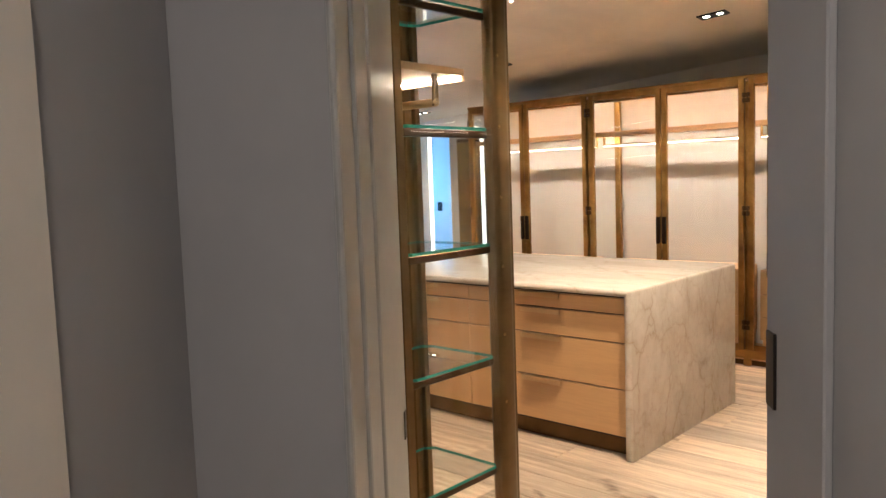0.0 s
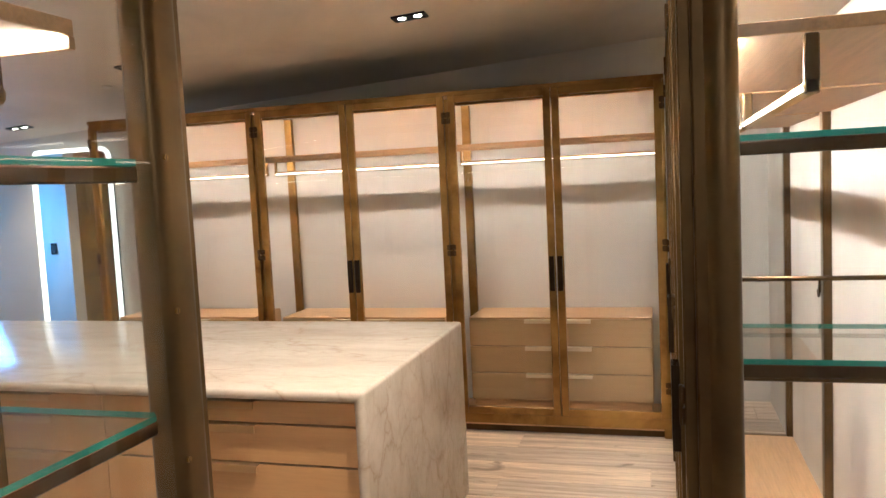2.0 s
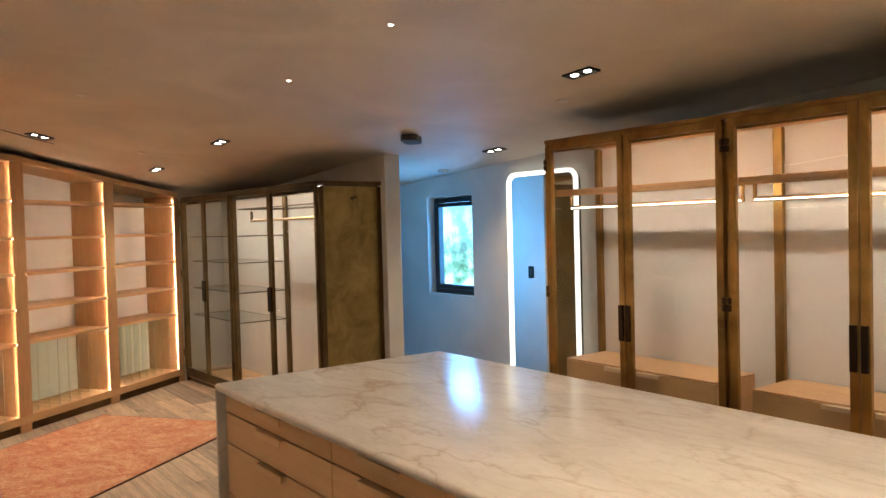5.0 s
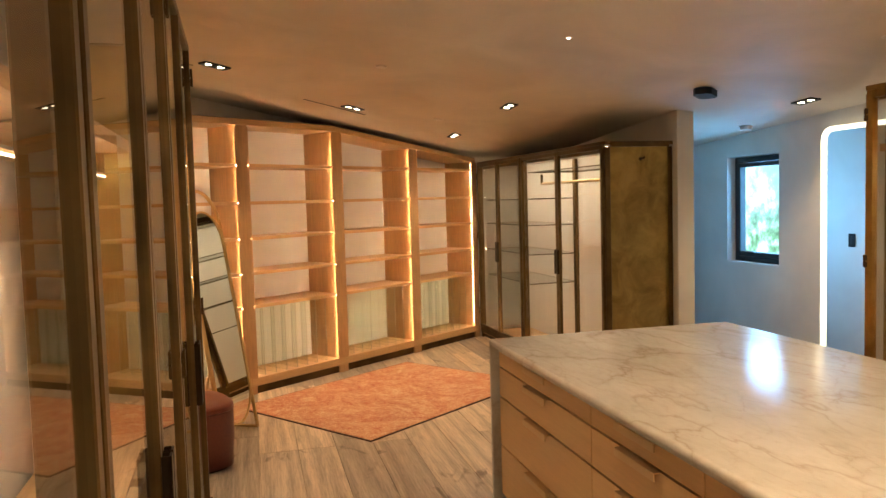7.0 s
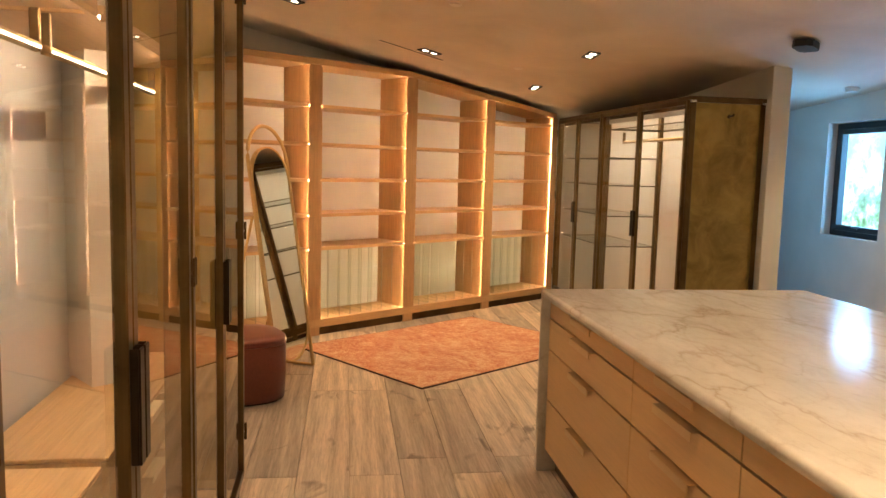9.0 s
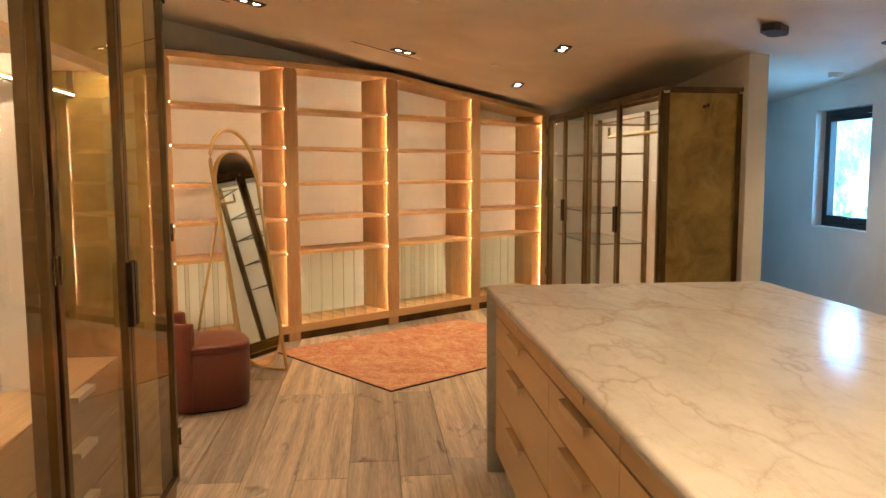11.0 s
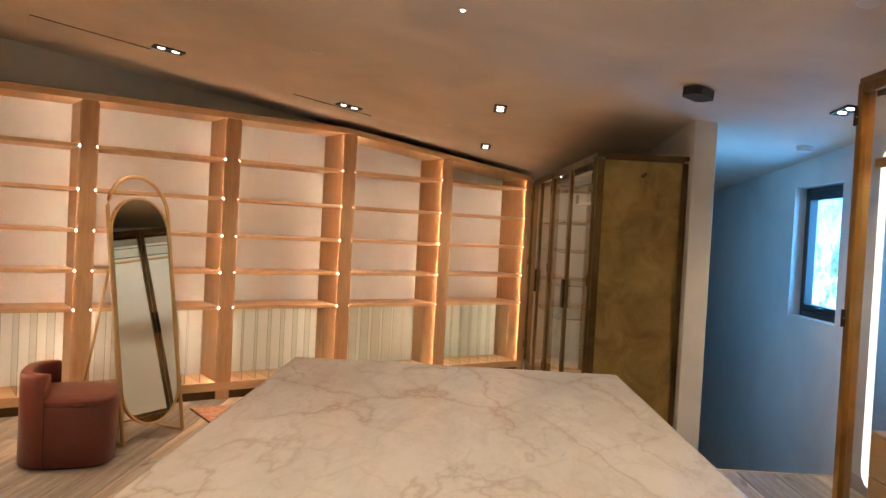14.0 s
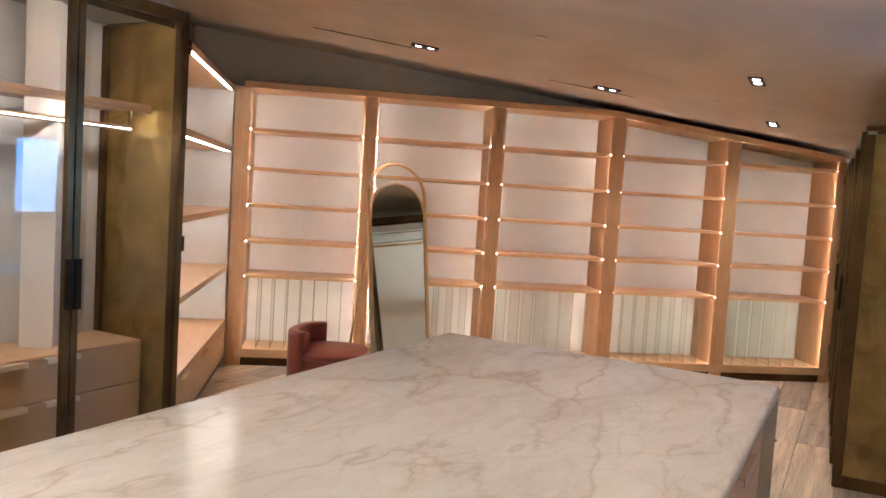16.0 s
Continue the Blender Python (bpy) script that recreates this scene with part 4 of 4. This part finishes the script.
part("mirror_glass", prism(round_rect(0.768, 1.948, 0.07), -0.016, -0.006), M_MIRROR, mr, "clear silvered mirror glass").location = (0, 0, 0.036)
sw = root("light_switch", pose(-6.95, 6.695, 1.17), "dark rectangular wall switch", "light switch")
part("plate", boxes((-0.04, 0.04, 0, 0.006, -0.06, 0.06), bevel=0.002), M_BLACK, sw)
part("rocker", boxes((-0.016, 0.016, 0.006, 0.011, -0.035, 0.035), bevel=0.002), M_PLASTIC, sw)


# ---- loose furniture ----
def standing_mirror():
    F1, F2 = Vector((-6.48, 2.95, 0)), Vector((-6.915, 3.20, 0))
    mid = (F1 + F2) / 2
    ax = (F2 - F1).normalized()
    ang = math.degrees(math.atan2(ax.y, ax.x)) + 4
    r = root("floor_mirror", pose(mid.x, mid.y, 0, 0, 0, ang), "pill-shaped leaning floor mirror on a brass arch stand", "mirror")
    # local x from F2 to F1; local y is the back (away from the room's middle)
    w, H, lean = 0.50, 1.74, 0.27
    def at(x, z, off=0.0):
        return (x, lean_sign * (lean * z / H) + off, z)
    lean_sign = 1
    R = w / 2
    arch = [at(-R, 0.012)] + [at(-R, z) for z in (0.4, 0.8, 1.2, H - R)]
    arch += [at(-R * math.cos(radians(a)), H - R + R * math.sin(radians(a))) for a in range(10, 180, 10)]
    arch += [at(R, z) for z in (H - R, 1.2, 0.8, 0.4, 0.012)]
    part("arch_frame", tube(arch, 0.013, 8), M_GOLD, r, "brass arch frame", True)
    for x in (-R, R):
        part("rear_leg", tube([(x, 0.20, 1.12), (x * 1.02, 0.46, 0.013)], 0.009, 8), M_GOLD, r, "slim brass rear leg", True)
        part("foot_bar", tube([(x, 0.0, 0.012), (x, 0.46, 0.012)], 0.010, 8), M_GOLD, r, "brass floor bar", True)
    part("cross_bar", tube([(-R, 0.46, 0.012), (R, 0.46, 0.012)], 0.010, 8), M_GOLD, r, "brass cross bar", True)
    tilt = Matrix.Rotation(-math.atan2(lean, H), 4, "X")
    mw, mh = 0.468, 1.50
    rim = part("rim", band(mw + 0.016, mh + 0.016, (mw + 0.016) / 2 - 0.001, 0.012, -0.008, 0.022), M_GOLD, r, "thin brass rim")
    gl = part("mirror_glass", prism(round_rect(mw - 0.01, mh - 0.01, (mw - 0.01) / 2 - 0.001, 14), 0.0, 0.008), M_STANDMIRROR, r, "smoky mirror glass")
    rim.matrix_local = Matrix.Translation((0, 0.012, 0.10)) @ tilt
    gl.matrix_local = Matrix.Translation((0, 0.012, 0.112)) @ tilt


standing_mirror()


def stool():
    r = root("stool", pose(-6.205, 2.76, 0, 0, 0, 20), "low barrel stool in oxblood leather with a curved back", "stool")
    n = 40

    def outline(k):
        pts = []
        for i in range(n):
            a = 2 * math.pi * i / n
            c, s = math.cos(a), math.sin(a)
            p = 3.2
            q = (abs(c) ** p + abs(s) ** p) ** (-1 / p)
            pts.append((0.262 * k * q * c, 0.262 * k * q * s))
        return pts

    def lathe(levels):
        bm = bmesh.new()
        rings = [[bm.verts.new((x, y, z)) for x, y in outline(k)] for k, z in levels]
        for a, b in zip(rings, rings[1:]):
            for i in range(n):
                bm.faces.new((a[i], a[(i + 1) % n], b[(i + 1) % n], b[i]))
        bm.faces.new(rings[0][::-1])
        bm.faces.new(rings[-1])
        return bm
    part("body", lathe([(0.90, 0.012), (0.96, 0.02), (1.0, 0.2), (1.0, 0.385), (0.985, 0.393)]), M_LEATHER, r, "oxblood leather body", True)
    part("glide", lathe([(0.86, 0.0), (0.86, 0.012)]), M_BLACK, r, "black base")
    part("seat", lathe([(0.985, 0.393), (1.008, 0.398), (1.008, 0.405), (0.99, 0.409), (1.004, 0.416), (0.995, 0.432), (0.93, 0.442), (0.6, 0.45), (0.1, 0.452)]), M_LEATHERCAP, r, "leather seat with piped edge", True)
    bm = bmesh.new()
    prof = [(1.003, 0.018), (1.035, 0.02), (1.035, 0.565), (1.02, 0.585), (0.99, 0.592), (0.82, 0.592), (0.79, 0.585), (0.78, 0.57), (0.77, 0.452), (1.012, 0.445)]
    rows = []
    for i in range(15):
        a = radians(204 + (336 - 204) * i / 14)
        c, s = math.cos(a), math.sin(a)
        q = (abs(c) ** 3.2 + abs(s) ** 3.2) ** (-1 / 3.2)
        rows.append([bm.verts.new((0.262 * k * q * c, 0.262 * k * q * s, z)) for k, z in prof])
    for a, b in zip(rows, rows[1:]):
        for i in range(len(prof)):
            j = (i + 1) % len(prof)
            bm.faces.new((a[i], b[i], b[j], a[j]))
    bm.faces.new(rows[0])
    bm.faces.new(rows[-1][::-1])
    bmesh.ops.recalc_face_normals(bm, faces=bm.faces[:])
    part("backrest", bm, M_LEATHERCAP, r, "low curved leather backrest", True)
    r.scale = (1.0, 1.0, 0.93)


stool()


def rug():
    r = root("rug", flat_frame(-7.52, 3.02, 0.0, (0.801, 0.598)), "worn coral and sand wool rug with dark edge", "rug")
    w, ln = 1.52, 2.05
    part("surface", boxes((0.012, w - 0.012, 0.012, ln - 0.012, 0.0, 0.011), bevel=0.003), M_RUG, r, "mottled coral wool pile")
    part("binding", boxes((0, w, 0, 0.011, 0.0, 0.008), (0, w, ln - 0.011, ln, 0, 0.008), (0, 0.011, 0.011, ln - 0.011, 0, 0.008), (w - 0.011, w, 0.011, ln - 0.011, 0, 0.008)), M_RUGEDGE, r, "dark bound edge")


rug()


# ---- floor planks ----
def planks():
    rnd = random.Random(7)
    shapes = {}
    width = 0.25

    def shape(length):
        key = round(length, 2)
        if key not in shapes:
            bm = boxes((-key / 2, key / 2, -width / 2 + 0.0012, width / 2 - 0.0012, -0.014, 0.0))
            top = [e for e in bm.edges if min(v.co.z for v in e.verts) > -0.001]
            bmesh.ops.bevel(bm, geom=top, offset=0.0018, segments=1, affect="EDGES")
            me = bpy.data.meshes.new("plank")
            bm.to_mesh(me)
            bm.free()
            me.materials.append(M_FLOOR)
            shapes[key] = me
        return shapes[key]
    lengths = (1.4, 1.8, 2.2, 2.6)
    y = 6.69 + 4 * width - width / 2
    while y > -0.4:
        if y > 6.69:
            x0, x1 = -6.735, 0.4
        elif y > 5.0:
            x0, x1 = -10.4, 0.4
        elif y > 2.4:
            x0, x1 = -9.9, 0.4
        else:
            x0, x1 = (-7.9 if y > 1.0 else -2.4), 1.1
        x, first = x0, True
        while x < x1:
            ln = rnd.choice(lengths) if not first else rnd.choice(lengths[:3])
            first = False
            ob = new("plank", shape(ln))
            ob.location = (x + ln / 2, y, -0.0)
            ob.parent = floor
            x += ln + 0.0015
        y -= width


planks()
